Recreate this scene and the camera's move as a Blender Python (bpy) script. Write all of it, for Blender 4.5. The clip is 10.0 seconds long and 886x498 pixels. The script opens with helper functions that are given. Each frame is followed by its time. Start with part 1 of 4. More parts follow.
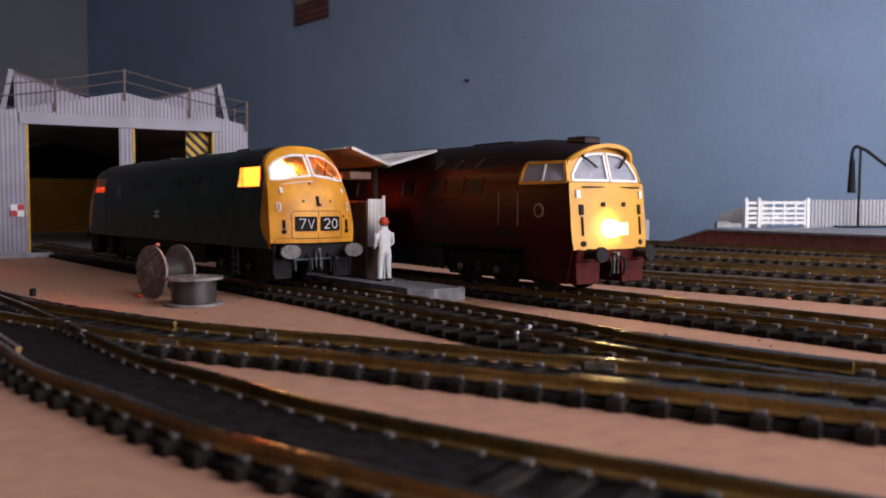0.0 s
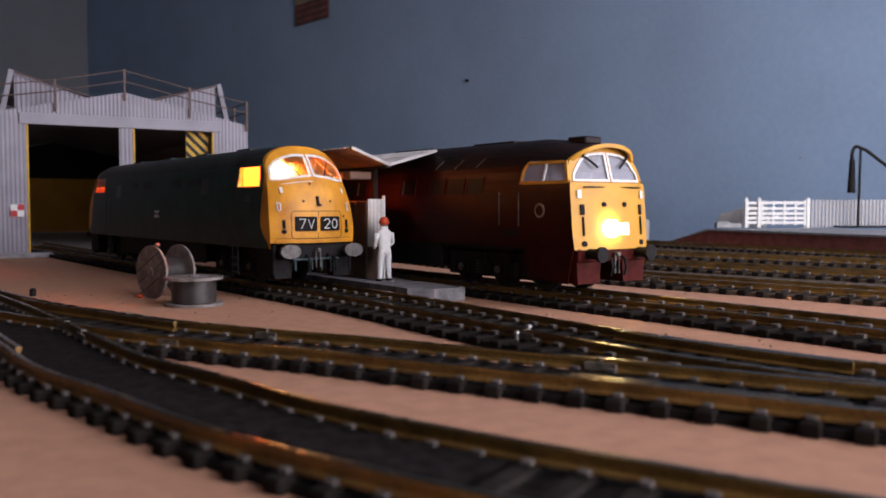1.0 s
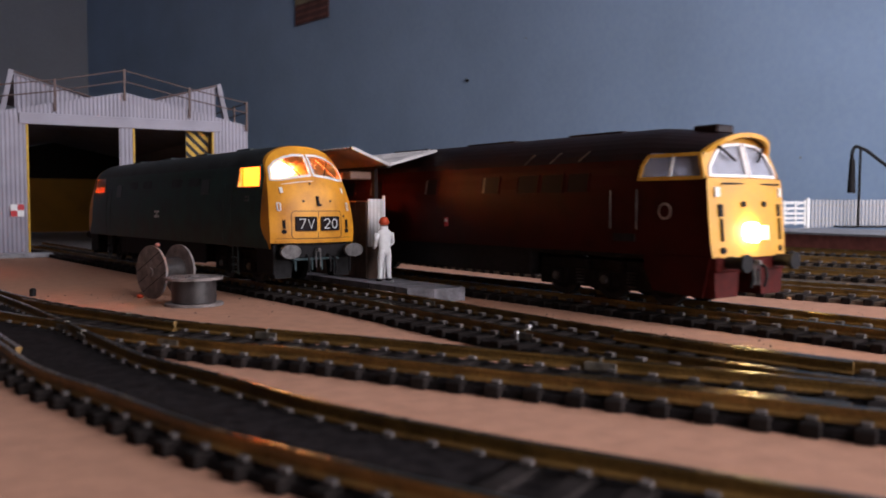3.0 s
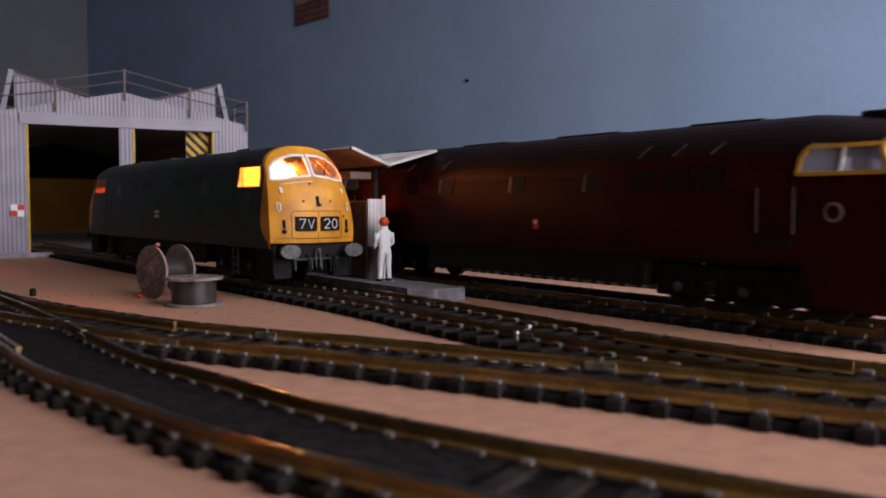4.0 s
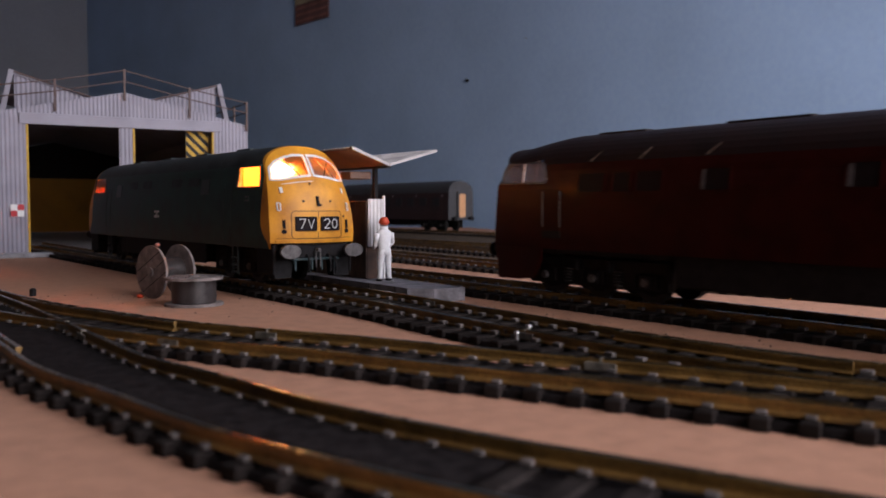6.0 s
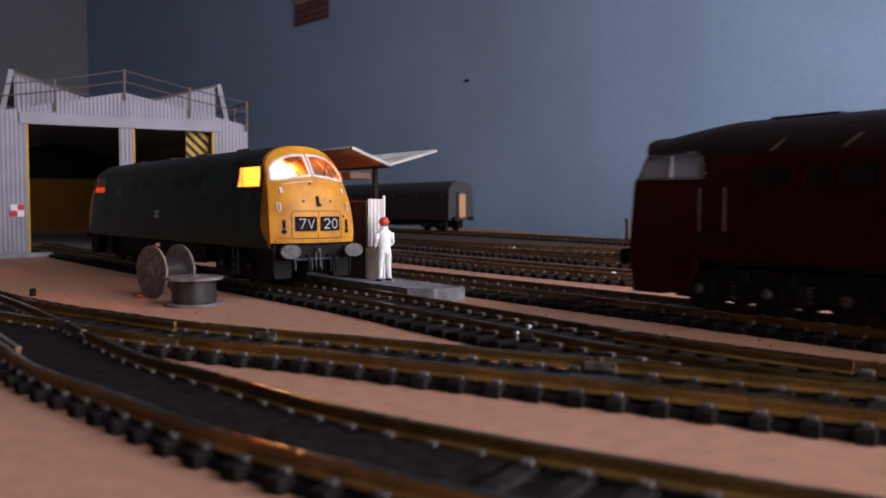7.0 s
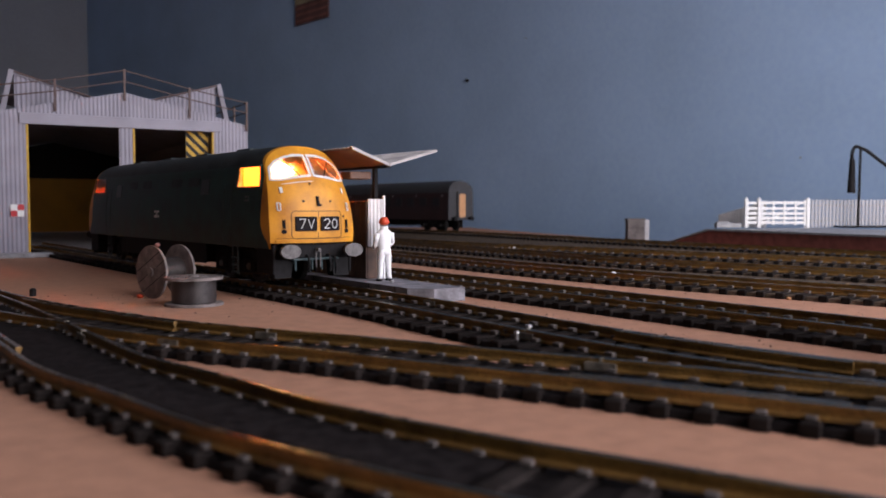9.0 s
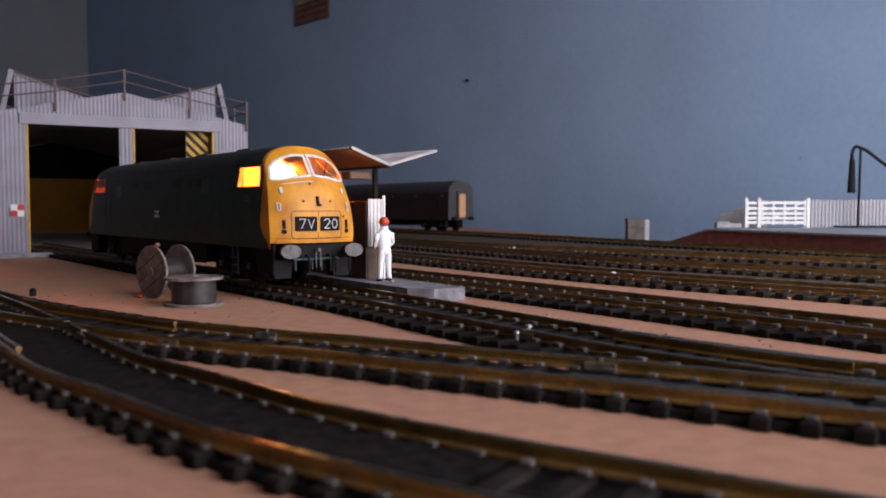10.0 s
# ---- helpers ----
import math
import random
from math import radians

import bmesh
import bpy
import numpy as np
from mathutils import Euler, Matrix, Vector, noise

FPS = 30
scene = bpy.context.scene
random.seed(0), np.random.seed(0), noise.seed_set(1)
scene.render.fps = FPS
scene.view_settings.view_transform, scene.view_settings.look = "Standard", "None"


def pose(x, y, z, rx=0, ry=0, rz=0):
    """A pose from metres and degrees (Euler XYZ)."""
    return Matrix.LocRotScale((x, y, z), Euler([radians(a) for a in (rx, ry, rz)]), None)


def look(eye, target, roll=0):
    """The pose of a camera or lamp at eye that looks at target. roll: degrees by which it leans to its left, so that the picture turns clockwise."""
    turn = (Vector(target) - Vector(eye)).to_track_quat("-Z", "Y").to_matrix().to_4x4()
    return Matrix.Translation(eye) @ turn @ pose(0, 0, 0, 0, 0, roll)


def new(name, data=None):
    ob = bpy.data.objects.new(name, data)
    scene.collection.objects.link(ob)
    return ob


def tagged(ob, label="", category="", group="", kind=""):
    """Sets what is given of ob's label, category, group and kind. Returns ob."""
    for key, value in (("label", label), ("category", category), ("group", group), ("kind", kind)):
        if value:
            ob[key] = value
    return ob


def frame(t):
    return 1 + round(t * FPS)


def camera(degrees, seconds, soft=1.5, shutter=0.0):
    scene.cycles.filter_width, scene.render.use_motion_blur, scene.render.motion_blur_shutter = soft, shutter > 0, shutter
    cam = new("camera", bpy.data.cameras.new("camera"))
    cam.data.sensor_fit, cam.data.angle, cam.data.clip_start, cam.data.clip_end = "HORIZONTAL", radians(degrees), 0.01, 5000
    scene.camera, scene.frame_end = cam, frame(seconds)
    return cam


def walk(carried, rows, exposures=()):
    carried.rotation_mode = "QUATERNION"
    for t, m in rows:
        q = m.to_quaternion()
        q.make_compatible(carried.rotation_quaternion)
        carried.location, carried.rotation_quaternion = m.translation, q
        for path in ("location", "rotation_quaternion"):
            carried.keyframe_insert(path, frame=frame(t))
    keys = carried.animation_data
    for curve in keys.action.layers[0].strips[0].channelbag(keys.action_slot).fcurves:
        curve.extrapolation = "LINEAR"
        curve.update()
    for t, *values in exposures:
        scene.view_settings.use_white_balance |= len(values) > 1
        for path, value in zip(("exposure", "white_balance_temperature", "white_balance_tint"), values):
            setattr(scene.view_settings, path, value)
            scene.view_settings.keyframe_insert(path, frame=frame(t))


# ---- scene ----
# Model railway on a tabletop; lengths below are in millimetres and scaled by MM.
MM = 0.001
cam = camera(55.2, 10.0, soft=1.8, shutter=0.7)
EYE = pose(0, 0, 0.034, 90 - 2.9, 0, 0)
walk(cam, [(0, EYE), (10.0, EYE)])
cam.data.dof.use_dof = True
cam.data.dof.focus_distance = 0.33
cam.data.dof.aperture_fstop = 30.0

# ---------------------------------------------------------------- light
world = bpy.data.worlds.new("sky")
scene.world = world
world.use_nodes = True
wn = world.node_tree
sky = wn.nodes.new("ShaderNodeTexSky")
sky.sky_type = "NISHITA"
sky.sun_disc = False
sky.sun_elevation, sky.sun_rotation = radians(25), radians(150)
wn.links.new(sky.outputs[0], wn.nodes["Background"].inputs[0])
wn.nodes["Background"].inputs[1].default_value = 0.1

# daylight through the window of the room
def window_light(name, m, w, h, power, colour):
    lamp = bpy.data.lights.new(name, "AREA")
    lamp.shape, lamp.size, lamp.size_y = "RECTANGLE", w, h
    lamp.energy, lamp.color = power, colour
    ob = new(name, lamp)
    ob.matrix_world = m
    return ob

# in the opening of the room's window, facing along the blue wall
window_light("window_daylight", look((0.564, 0.022, 0.26), (0.564 - 0.671, 0.022 + 0.741, 0.25)), 0.8, 0.66, 10.1, (0.955, 0.91, 1.0))
scene.view_settings.exposure = 0.0

# ---------------------------------------------------------------- materials
def mat(name, colour, rough=0.6, metal=0.0, vary=0.15, scale=400.0, fine=3000.0, bump=0.15, second=None, spec=0.5, emit=None, power=0.0, per_piece=0.0):
    """A painted, stained or worn surface: two scales of noise in colour and a fine relief. scale, fine: cycles per metre."""
    m = bpy.data.materials.new(name)
    m.use_nodes = True
    nt = m.node_tree
    b = nt.nodes["Principled BSDF"]
    b.inputs["Roughness"].default_value = rough
    b.inputs["Metallic"].default_value = metal
    b.inputs["Specular IOR Level"].default_value = spec
    co = nt.nodes.new("ShaderNodeTexCoord")
    n1 = nt.nodes.new("ShaderNodeTexNoise")
    n1.inputs["Scale"].default_value, n1.inputs["Detail"].default_value = scale, 5
    n2 = nt.nodes.new("ShaderNodeTexNoise")
    n2.inputs["Scale"].default_value, n2.inputs["Detail"].default_value = fine, 3
    for n in (n1, n2):
        nt.links.new(co.outputs["Object"], n.inputs["Vector"])
    ramp = nt.nodes.new("ShaderNodeValToRGB")
    lo = second or tuple(c * (1 - 1.6 * vary) for c in colour)
    hi = tuple(min(1.0, c * (1 + vary)) for c in colour)
    ramp.color_ramp.elements[0].position, ramp.color_ramp.elements[0].color = 0.3, (*lo, 1)
    ramp.color_ramp.elements[1].position, ramp.color_ramp.elements[1].color = 0.62, (*hi, 1)
    nt.links.new(n1.outputs["Fac"], ramp.inputs["Fac"])
    mix = nt.nodes.new("ShaderNodeMix")
    mix.data_type, mix.blend_type = "RGBA", "OVERLAY"
    mix.inputs["Factor"].default_value = min(1.0, vary * 2.2)
    nt.links.new(ramp.outputs["Color"], mix.inputs["A"])
    nt.links.new(n2.outputs["Fac"], mix.inputs["B"])
    out = mix.outputs["Result"]
    if per_piece:
        info = nt.nodes.new("ShaderNodeObjectInfo")
        hsv = nt.nodes.new("ShaderNodeHueSaturation")
        rng = nt.nodes.new("ShaderNodeMapRange")
        rng.inputs["To Min"].default_value, rng.inputs["To Max"].default_value = 1 - per_piece, 1 + per_piece
        nt.links.new(info.outputs["Random"], rng.inputs["Value"])
        nt.links.new(rng.outputs["Result"], hsv.inputs["Value"])
        nt.links.new(out, hsv.inputs["Color"])
        out = hsv.outputs["Color"]
    nt.links.new(out, b.inputs["Base Color"])
    rr = nt.nodes.new("ShaderNodeMapRange")
    rr.inputs["To Min"].default_value, rr.inputs["To Max"].default_value = max(0.03, rough - 0.12), min(1, rough + 0.12)
    nt.links.new(n1.outputs["Fac"], rr.inputs["Value"])
    nt.links.new(rr.outputs["Result"], b.inputs["Roughness"])
    if bump:
        bp = nt.nodes.new("ShaderNodeBump")
        bp.inputs["Strength"].default_value, bp.inputs["Distance"].default_value = bump, 0.0004
        nt.links.new(n2.outputs["Fac"], bp.inputs["Height"])
        nt.links.new(bp.outputs["Normal"], b.inputs["Normal"])
    if emit:
        b.inputs["Emission Color"].default_value = (*emit, 1)
        b.inputs["Emission Strength"].default_value = power
    return m


def glass(name, tint=(1, 1, 1), rough=0.05, clear=1.0):
    m = bpy.data.materials.new(name)
    m.use_nodes = True
    b = m.node_tree.nodes["Principled BSDF"]
    b.inputs["Base Color"].default_value = (*tint, 1)
    b.inputs["Roughness"].default_value = rough
    b.inputs["Transmission Weight"].default_value = clear
    b.inputs["IOR"].default_value = 1.1
    return m


BOARD = mat("fibreboard", (0.50, 0.266, 0.174), 0.9, spec=0.2, vary=0.07, scale=220, fine=2600, bump=0.6)
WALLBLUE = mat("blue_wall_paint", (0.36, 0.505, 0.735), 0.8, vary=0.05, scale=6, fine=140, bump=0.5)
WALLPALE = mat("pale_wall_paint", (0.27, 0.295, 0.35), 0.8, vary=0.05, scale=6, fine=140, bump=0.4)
# tone of the unseen walls, chosen for how much fill light they return
WALLDIM = mat("dim_bounce_wall", (0.22, 0.21, 0.21), 0.85, vary=0.05, scale=6, fine=140, bump=0.3)
PLASTER = mat("ceiling_plaster", (0.75, 0.74, 0.72), 0.9, vary=0.04, scale=5, fine=90, bump=0.2)
CARPET = mat("carpet", (0.18, 0.15, 0.13), 0.95, vary=0.2, scale=30, fine=400, bump=0.5)
SLEEPER = mat("sleeper_plastic", (0.019, 0.0155, 0.0145), 0.95, spec=0.04, vary=0.3, scale=300, fine=2500, bump=0.3, per_piece=0.35)
RAIL = mat("rusty_rail", (0.245, 0.135, 0.036), 0.5, metal=0.25, vary=0.3, scale=120, fine=1500, bump=0.2)
RAILTOP = mat("rail_head", (0.135, 0.105, 0.06), 0.26, metal=0.9, vary=0.25, scale=150, fine=1500, bump=0.1)
BED = mat("brown_track_bed", (0.105, 0.077, 0.056), 0.9, spec=0.1, vary=0.35, scale=250, fine=1800, bump=0.6)
CHAIR = mat("rail_chair", (0.125, 0.106, 0.098), 0.7, vary=0.3, per_piece=0.4)
WEB = mat("turnout_web", (0.018, 0.015, 0.015), 0.9, spec=0.03, vary=0.35)
GREEN = mat("dark_green_paint", (0.013, 0.043, 0.037), 0.45, spec=0.3, vary=0.42, scale=120)
ROOFGREY = mat("dark_roof_paint", (0.030, 0.037, 0.039), 0.55, spec=0.3, vary=0.45, scale=120)
MAROON = mat("maroon_paint", (0.030, 0.0024, 0.0018), 0.5, spec=0.1, vary=0.2, scale=120)
MAROONROOF = mat("maroon_roof_paint", (0.013, 0.005, 0.005), 0.5, spec=0.2, vary=0.25, scale=120)
BUFRED = mat("red_bufferbeam_paint", (0.055, 0.007, 0.006), 0.6, spec=0.1, vary=0.25)
YELLOW = mat("weathered_yellow_paint", (0.66, 0.29, 0.018), 0.5, vary=0.14, scale=110, second=(0.46, 0.18, 0.014))
YELLOWCLEAN = mat("yellow_paint", (0.56, 0.275, 0.022), 0.5, vary=0.09, scale=110)
TYRE = mat("dark_wheel_steel", (0.025, 0.022, 0.021), 0.5, metal=0.5, vary=0.3)
BLACK = mat("black_underframe", (0.012, 0.011, 0.012), 0.75, spec=0.18, vary=0.3)
BUFFER = mat("worn_buffer_steel", (0.10, 0.092, 0.092), 0.5, metal=0.3, vary=0.35)
STEEL = mat("bright_steel", (0.40, 0.38, 0.38), 0.35, metal=0.8, vary=0.25)
WHITE = mat("white_plastic", (0.80, 0.80, 0.80), 0.5, vary=0.04)
FENCEWHITE = mat("dull_white_paling", (0.42, 0.42, 0.45), 0.65, vary=0.08)
WINDOWFRAME = mat("silver_window_frame", (0.72, 0.70, 0.70), 0.4, vary=0.08)
CABIN = mat("cab_interior", (0.62, 0.36, 0.16), 0.7, vary=0.2)
CABPALE = mat("pale_cab_interior", (0.30, 0.31, 0.36), 0.7, vary=0.2)
SHEDGREY = mat("grey_corrugated_plastic", (0.30, 0.288, 0.345), 0.65, vary=0.08, scale=60)
SHEDROOF = mat("grey_roof_sheet", (0.29, 0.28, 0.33), 0.65, vary=0.12, scale=60)
OCHRE = mat("ochre_shed_lining", (0.45, 0.20, 0.015), 0.7, vary=0.1, scale=40)
# black of the door leaf, also used for the shade panel inside the shed
SHEDDARK = mat("shed_shade_and_leaf_dark", (0.022, 0.022, 0.024), 0.8, vary=0.2)
RAILBROWN = mat("brown_handrail_paint", (0.085, 0.05, 0.047), 0.6, vary=0.2)
SLAB = mat("weathered_grey_slab", (0.20, 0.195, 0.22), 0.8, vary=0.3, scale=180)
CONCRETE = mat("grey_concrete", (0.33, 0.33, 0.35), 0.75, vary=0.2, scale=150)
CANOPYTOP = mat("canopy_sheet", (0.42, 0.40, 0.40), 0.7, vary=0.2, scale=150)
CANOPYUNDER = mat("canopy_underside", (0.16, 0.09, 0.065), 0.7, vary=0.2, scale=150)
BRICKRED = mat("brick_red_platform_face", (0.29, 0.09, 0.075), 0.75, vary=0.2, scale=150)
WOOD = mat("grey_brown_wood", (0.24, 0.19, 0.17), 0.7, vary=0.3, scale=200)
REEL = mat("cable_drum_grey", (0.20, 0.17, 0.162), 0.65, vary=0.3, scale=250)
CABLE = mat("wound_black_cable", (0.034, 0.028, 0.028), 0.45, vary=0.3, scale=300)
OVERALL = mat("white_painted_figure", (0.88, 0.88, 0.90), 0.55, vary=0.05)
HELMET = mat("orange_red_helmet", (0.62, 0.075, 0.025), 0.45, vary=0.08)
HAZARD = mat("hazard_yellow", (0.55, 0.33, 0.03), 0.6, vary=0.12)
SIGNRED = mat("sign_red", (0.50, 0.03, 0.04), 0.5, vary=0.05)
PLAQUE = mat("dark_plaque_wood", (0.13, 0.06, 0.055), 0.7, vary=0.25, scale=30)
PLAQUEPALE = mat("olive_plaque_panel", (0.34, 0.30, 0.20), 0.7, vary=0.2, scale=30)
PLAQUEDARK = mat("dull_red_plaque_band", (0.24, 0.10, 0.085), 0.7, vary=0.25, scale=30)
COACHMAROON = mat("coach_dark_maroon", (0.035, 0.016, 0.016), 0.45, vary=0.2, scale=100)
COACHGREY = mat("coach_grey", (0.045, 0.044, 0.048), 0.5, vary=0.2)
TAN = mat("tan_gangway", (0.62, 0.33, 0.16), 0.6, vary=0.08)
FISHPLATE = mat("dull_silver_joiner", (0.26, 0.23, 0.19), 0.45, metal=0.5, vary=0.25)
GRIT = mat("dark_grit", (0.10, 0.07, 0.055), 0.9, vary=0.4, spec=0.1)
GLASS = glass("clear_glazing")
# part-opaque grey puts the pale haze of the panes into the glass colour
HAZEGLASS = glass("hazed_glazing", (0.50, 0.51, 0.57), 0.2, 0.7)
SIDEGLASS = mat("dull_dark_window", (0.010, 0.006, 0.007), 0.6, vary=0.1, bump=0, spec=0.12)
# warm rough glass spreads the cab light over the pane in place of bloom
LITGLASS = glass("glow_spreading_glazing", (1.0, 0.93, 0.85), 0.34)
CABBULB = mat("cab_bulb_glow", (1, 0.8, 0.5), emit=(1.0, 0.50, 0.17), power=60.0, bump=0)
# emissive stand-in for the lamplit inside of the rear cab
REARPANEL = mat("rear_cab_glow_panel", (0.8, 0.16, 0.03), emit=(1.0, 0.13, 0.012), power=2.2, bump=0)
LINE = mat("dark_panel_line", (0.09, 0.045, 0.012), 0.7, vary=0.2)
TEAL = mat("teal_grey_paint", (0.026, 0.05, 0.056), 0.55, vary=0.3)
HUTSHEET = mat("rusty_brown_sheet", (0.10, 0.055, 0.038), 0.7, vary=0.3, scale=150)
SCREEN = mat("weathered_white_sheet", (0.66, 0.64, 0.64), 0.6, vary=0.18, scale=70)
CABINETGREY = mat("grey_brown_cabinet_paint", (0.115, 0.10, 0.10), 0.75, vary=0.3, scale=120)
DARKGLASS = mat("dark_window", (0.012, 0.012, 0.014), 0.3, vary=0.1, bump=0)
LAMPORANGE = mat("cab_lamp_glow", (1, 0.5, 0.15), emit=(1.0, 0.135, 0.008), power=270.0, bump=0)
# emissive stand-in for the lamplit bulkhead of the front cab
LAMPPANEL = mat("cab_glow_panel", (0.8, 0.16, 0.03), emit=(1.0, 0.16, 0.008), power=4.6, bump=0)
HEADLIGHT = mat("headlight_glow", (1, 0.9, 0.6), emit=(1.0, 0.74, 0.32), power=48.0, bump=0)
HEADPANEL = mat("headcode_glow", (1, 0.9, 0.6), emit=(1.0, 0.80, 0.42), power=1.3, bump=0)

# ---------------------------------------------------------------- mesh helpers
def mesh_ob(name, bm, material, parent=None, label="", smooth=False):
    bmesh.ops.recalc_face_normals(bm, faces=bm.faces)
    for v in bm.verts:
        v.co *= MM
    me = bpy.data.meshes.new(name)
    bm.to_mesh(me)
    bm.free()
    for m in (material if isinstance(material, (list, tuple)) else [material]):
        me.materials.append(m)
    if smooth:
        for p in me.polygons:
            p.use_smooth = True
    ob = new(name, me)
    if parent:
        ob.parent = parent
    if label:
        ob["label"] = label
    if name.endswith("_pane"):
        ob.visible_shadow = False
    return ob


def part(name, bm, material, parent, label="", smooth=False):
    return mesh_ob(name, bm, material, parent, label, smooth)


def thing(name, x, y, z, rz, label, category, group="", kind=""):
    ob = new(name)
    ob.empty_display_size = 0.005
    ob.matrix_basis = pose(x * MM, y * MM, z * MM, 0, 0, rz)
    return tagged(ob, label, category, group, kind)


def box(bm, x0, x1, y0, y1, z0, z1, bevel=0.0, m=None):
    mm = Matrix.LocRotScale(((x0 + x1) / 2, (y0 + y1) / 2, (z0 + z1) / 2), None, (abs(x1 - x0), abs(y1 - y0), abs(z1 - z0)))
    r = bmesh.ops.create_cube(bm, size=1, matrix=mm)
    vs = r["verts"]
    if bevel:
        es = list({e for v in vs for e in v.link_edges})
        vs = bmesh.ops.bevel(bm, geom=es, offset=bevel, segments=1, affect="EDGES")["verts"]
    if m:
        bmesh.ops.transform(bm, matrix=m, verts=list({v for v in vs}))
    return bm


def nb():
    return bmesh.new()


def bx(*a, bevel=0.0, m=None):
    return box(nb(), *a, bevel=bevel, m=m)


def tube(bm, p, q, r, seg=8, r2=None):
    p, q = Vector(p), Vector(q)
    d = q - p
    m = Matrix.Translation((p + q) / 2) @ d.to_track_quat("Z", "Y").to_matrix().to_4x4()
    bmesh.ops.create_cone(bm, cap_ends=True, segments=seg, radius1=r, radius2=r if r2 is None else r2, depth=d.length, matrix=m)
    return bm


def prism(bm, pts, axis, a, b):
    """Extrudes a closed outline of 2D points along an axis from a to b."""
    def put(u, v, w):
        return {"x": (w, u, v), "y": (u, w, v), "z": (u, v, w)}[axis]
    lo = [bm.verts.new(put(u, v, a)) for u, v in pts]
    hi = [bm.verts.new(put(u, v, b)) for u, v in pts]
    bm.faces.new(lo)
    bm.faces.new(hi[::-1])
    n = len(pts)
    for i in range(n):
        bm.faces.new((lo[i], lo[(i + 1) % n], hi[(i + 1) % n], hi[i]))
    return bm


def corrugated(bm, x0, x1, z0, z1, pitch, depth, thick, top=None):
    """A ribbed sheet in the xz plane that faces -y. top(x): its upper edge."""
    n = max(2, int((x1 - x0) / pitch * 4))
    cols = []
    for i in range(n + 1):
        x = x0 + (x1 - x0) * i / n
        d = depth if (i // 2) % 2 else 0.0
        zt = top(x) if top else z1
        cols.append([bm.verts.new((x, -d, z0)), bm.verts.new((x, -d, zt)), bm.verts.new((x, thick, zt)), bm.verts.new((x, thick, z0))])
    for a, b in zip(cols, cols[1:]):
        for k in range(4):
            bm.faces.new((a[k], b[k], b[(k + 1) % 4], a[(k + 1) % 4]))
    bm.faces.new(cols[0])
    bm.faces.new(cols[-1][::-1])
    return bm

# ---------------------------------------------------------------- the room
CORNER = Vector((-1109.0, 2674.0, 0.0))
ALONG = Vector((0.671, -0.741, 0.0))      # along the blue wall, towards the window
INTO = Vector((-0.741, -0.671, 0.0))      # from the blue wall into the room
ROOM = Matrix(((ALONG.x, INTO.x, 0, CORNER.x), (ALONG.y, INTO.y, 0, CORNER.y), (0, 0, 1, 0), (0, 0, 0, 1)))
LEN, WID, Z0, Z1 = 3100.0, 3400.0, -900.0, 1500.0
WIN_B0, WIN_B1, WIN_Z0, WIN_Z1 = 140.0, 940.0, -70.0, 610.0


def room_box(name, a0, a1, b0, b1, z0, z1, material, label, category):
    ob = mesh_ob(name, bx(a0, a1, b0, b1, z0, z1, m=ROOM), material)
    return tagged(ob, label, category, kind="structure")


room_box("wall_north", -100, LEN + 100, -100, 0, Z0, Z1, WALLBLUE, "blue emulsion-painted plaster wall behind the layout", "wall")
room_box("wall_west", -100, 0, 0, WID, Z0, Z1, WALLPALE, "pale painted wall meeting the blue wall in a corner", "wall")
room_box("wall_south", -100, LEN + 100, WID, WID + 100, Z0, Z1, WALLDIM, "plain unseen wall, toned for the light it bounces", "wall")
room_box("floor", 0, LEN, 0, WID, Z0 - 50, Z0, CARPET, "dark carpeted room floor below the layout", "floor")
room_box("ceiling", -100, LEN + 100, -100, WID + 100, Z1, Z1 + 100, PLASTER, "plain white plaster ceiling", "ceiling")
bm = nb()
for b0, b1, z0, z1 in ((0, WIN_B0, Z0, Z1), (WIN_B1, WID, Z0, Z1), (WIN_B0, WIN_B1, Z0, WIN_Z0), (WIN_B0, WIN_B1, WIN_Z1, Z1)):
    box(bm, LEN, LEN + 100, b0, b1, z0, z1, m=ROOM)
tagged(mesh_ob("wall_east", bm, WALLDIM), "unseen wall with the window opening, toned for the light it bounces", "wall", kind="structure")
win = tagged(new("window_1"), "tall white-framed window that lights the room", "window", kind="structure")
for b0, b1, z0, z1 in ((WIN_B0, WIN_B1, WIN_Z0, WIN_Z0 + 40), (WIN_B0, WIN_B1, WIN_Z1 - 40, WIN_Z1), (WIN_B0, WIN_B0 + 40, WIN_Z0 + 40, WIN_Z1 - 40), (WIN_B1 - 40, WIN_B1, WIN_Z0 + 40, WIN_Z1 - 40)):
    part("window_frame", bx(LEN + 30, LEN + 70, b0, b1, z0, z1, m=ROOM), WHITE, win)

# the baseboard: one sheet, its far edge short of the wall
bm = nb()
outline = [(-420, 1420), (41, 1344), (207, 785), (420, 720), (760, 300), (520, -10), (-190, -640), (-900, -300), (-1250, 500), (-1050, 1150)]
prism(bm, outline, "z", -14, 0)
tagged(mesh_ob("ground", bm, BOARD), "bare pinkish-brown fibreboard baseboard top, dusty", "baseboard", kind="structure")

# plain trestle that carries the baseboard
bm = nb()
box(bm, -700, 300, -60, 900, -900, -20)
box(bm, -760, 340, -120, 960, -19.9, -14.1)
tagged(mesh_ob("baseboard_support", bm, WOOD), "plain wooden support under the baseboard", "support", kind="structure")

# ---------------------------------------------------------------- tracks
RAIL_Z = 4.6
GAUGE = 18.8
PITCH = 6.9


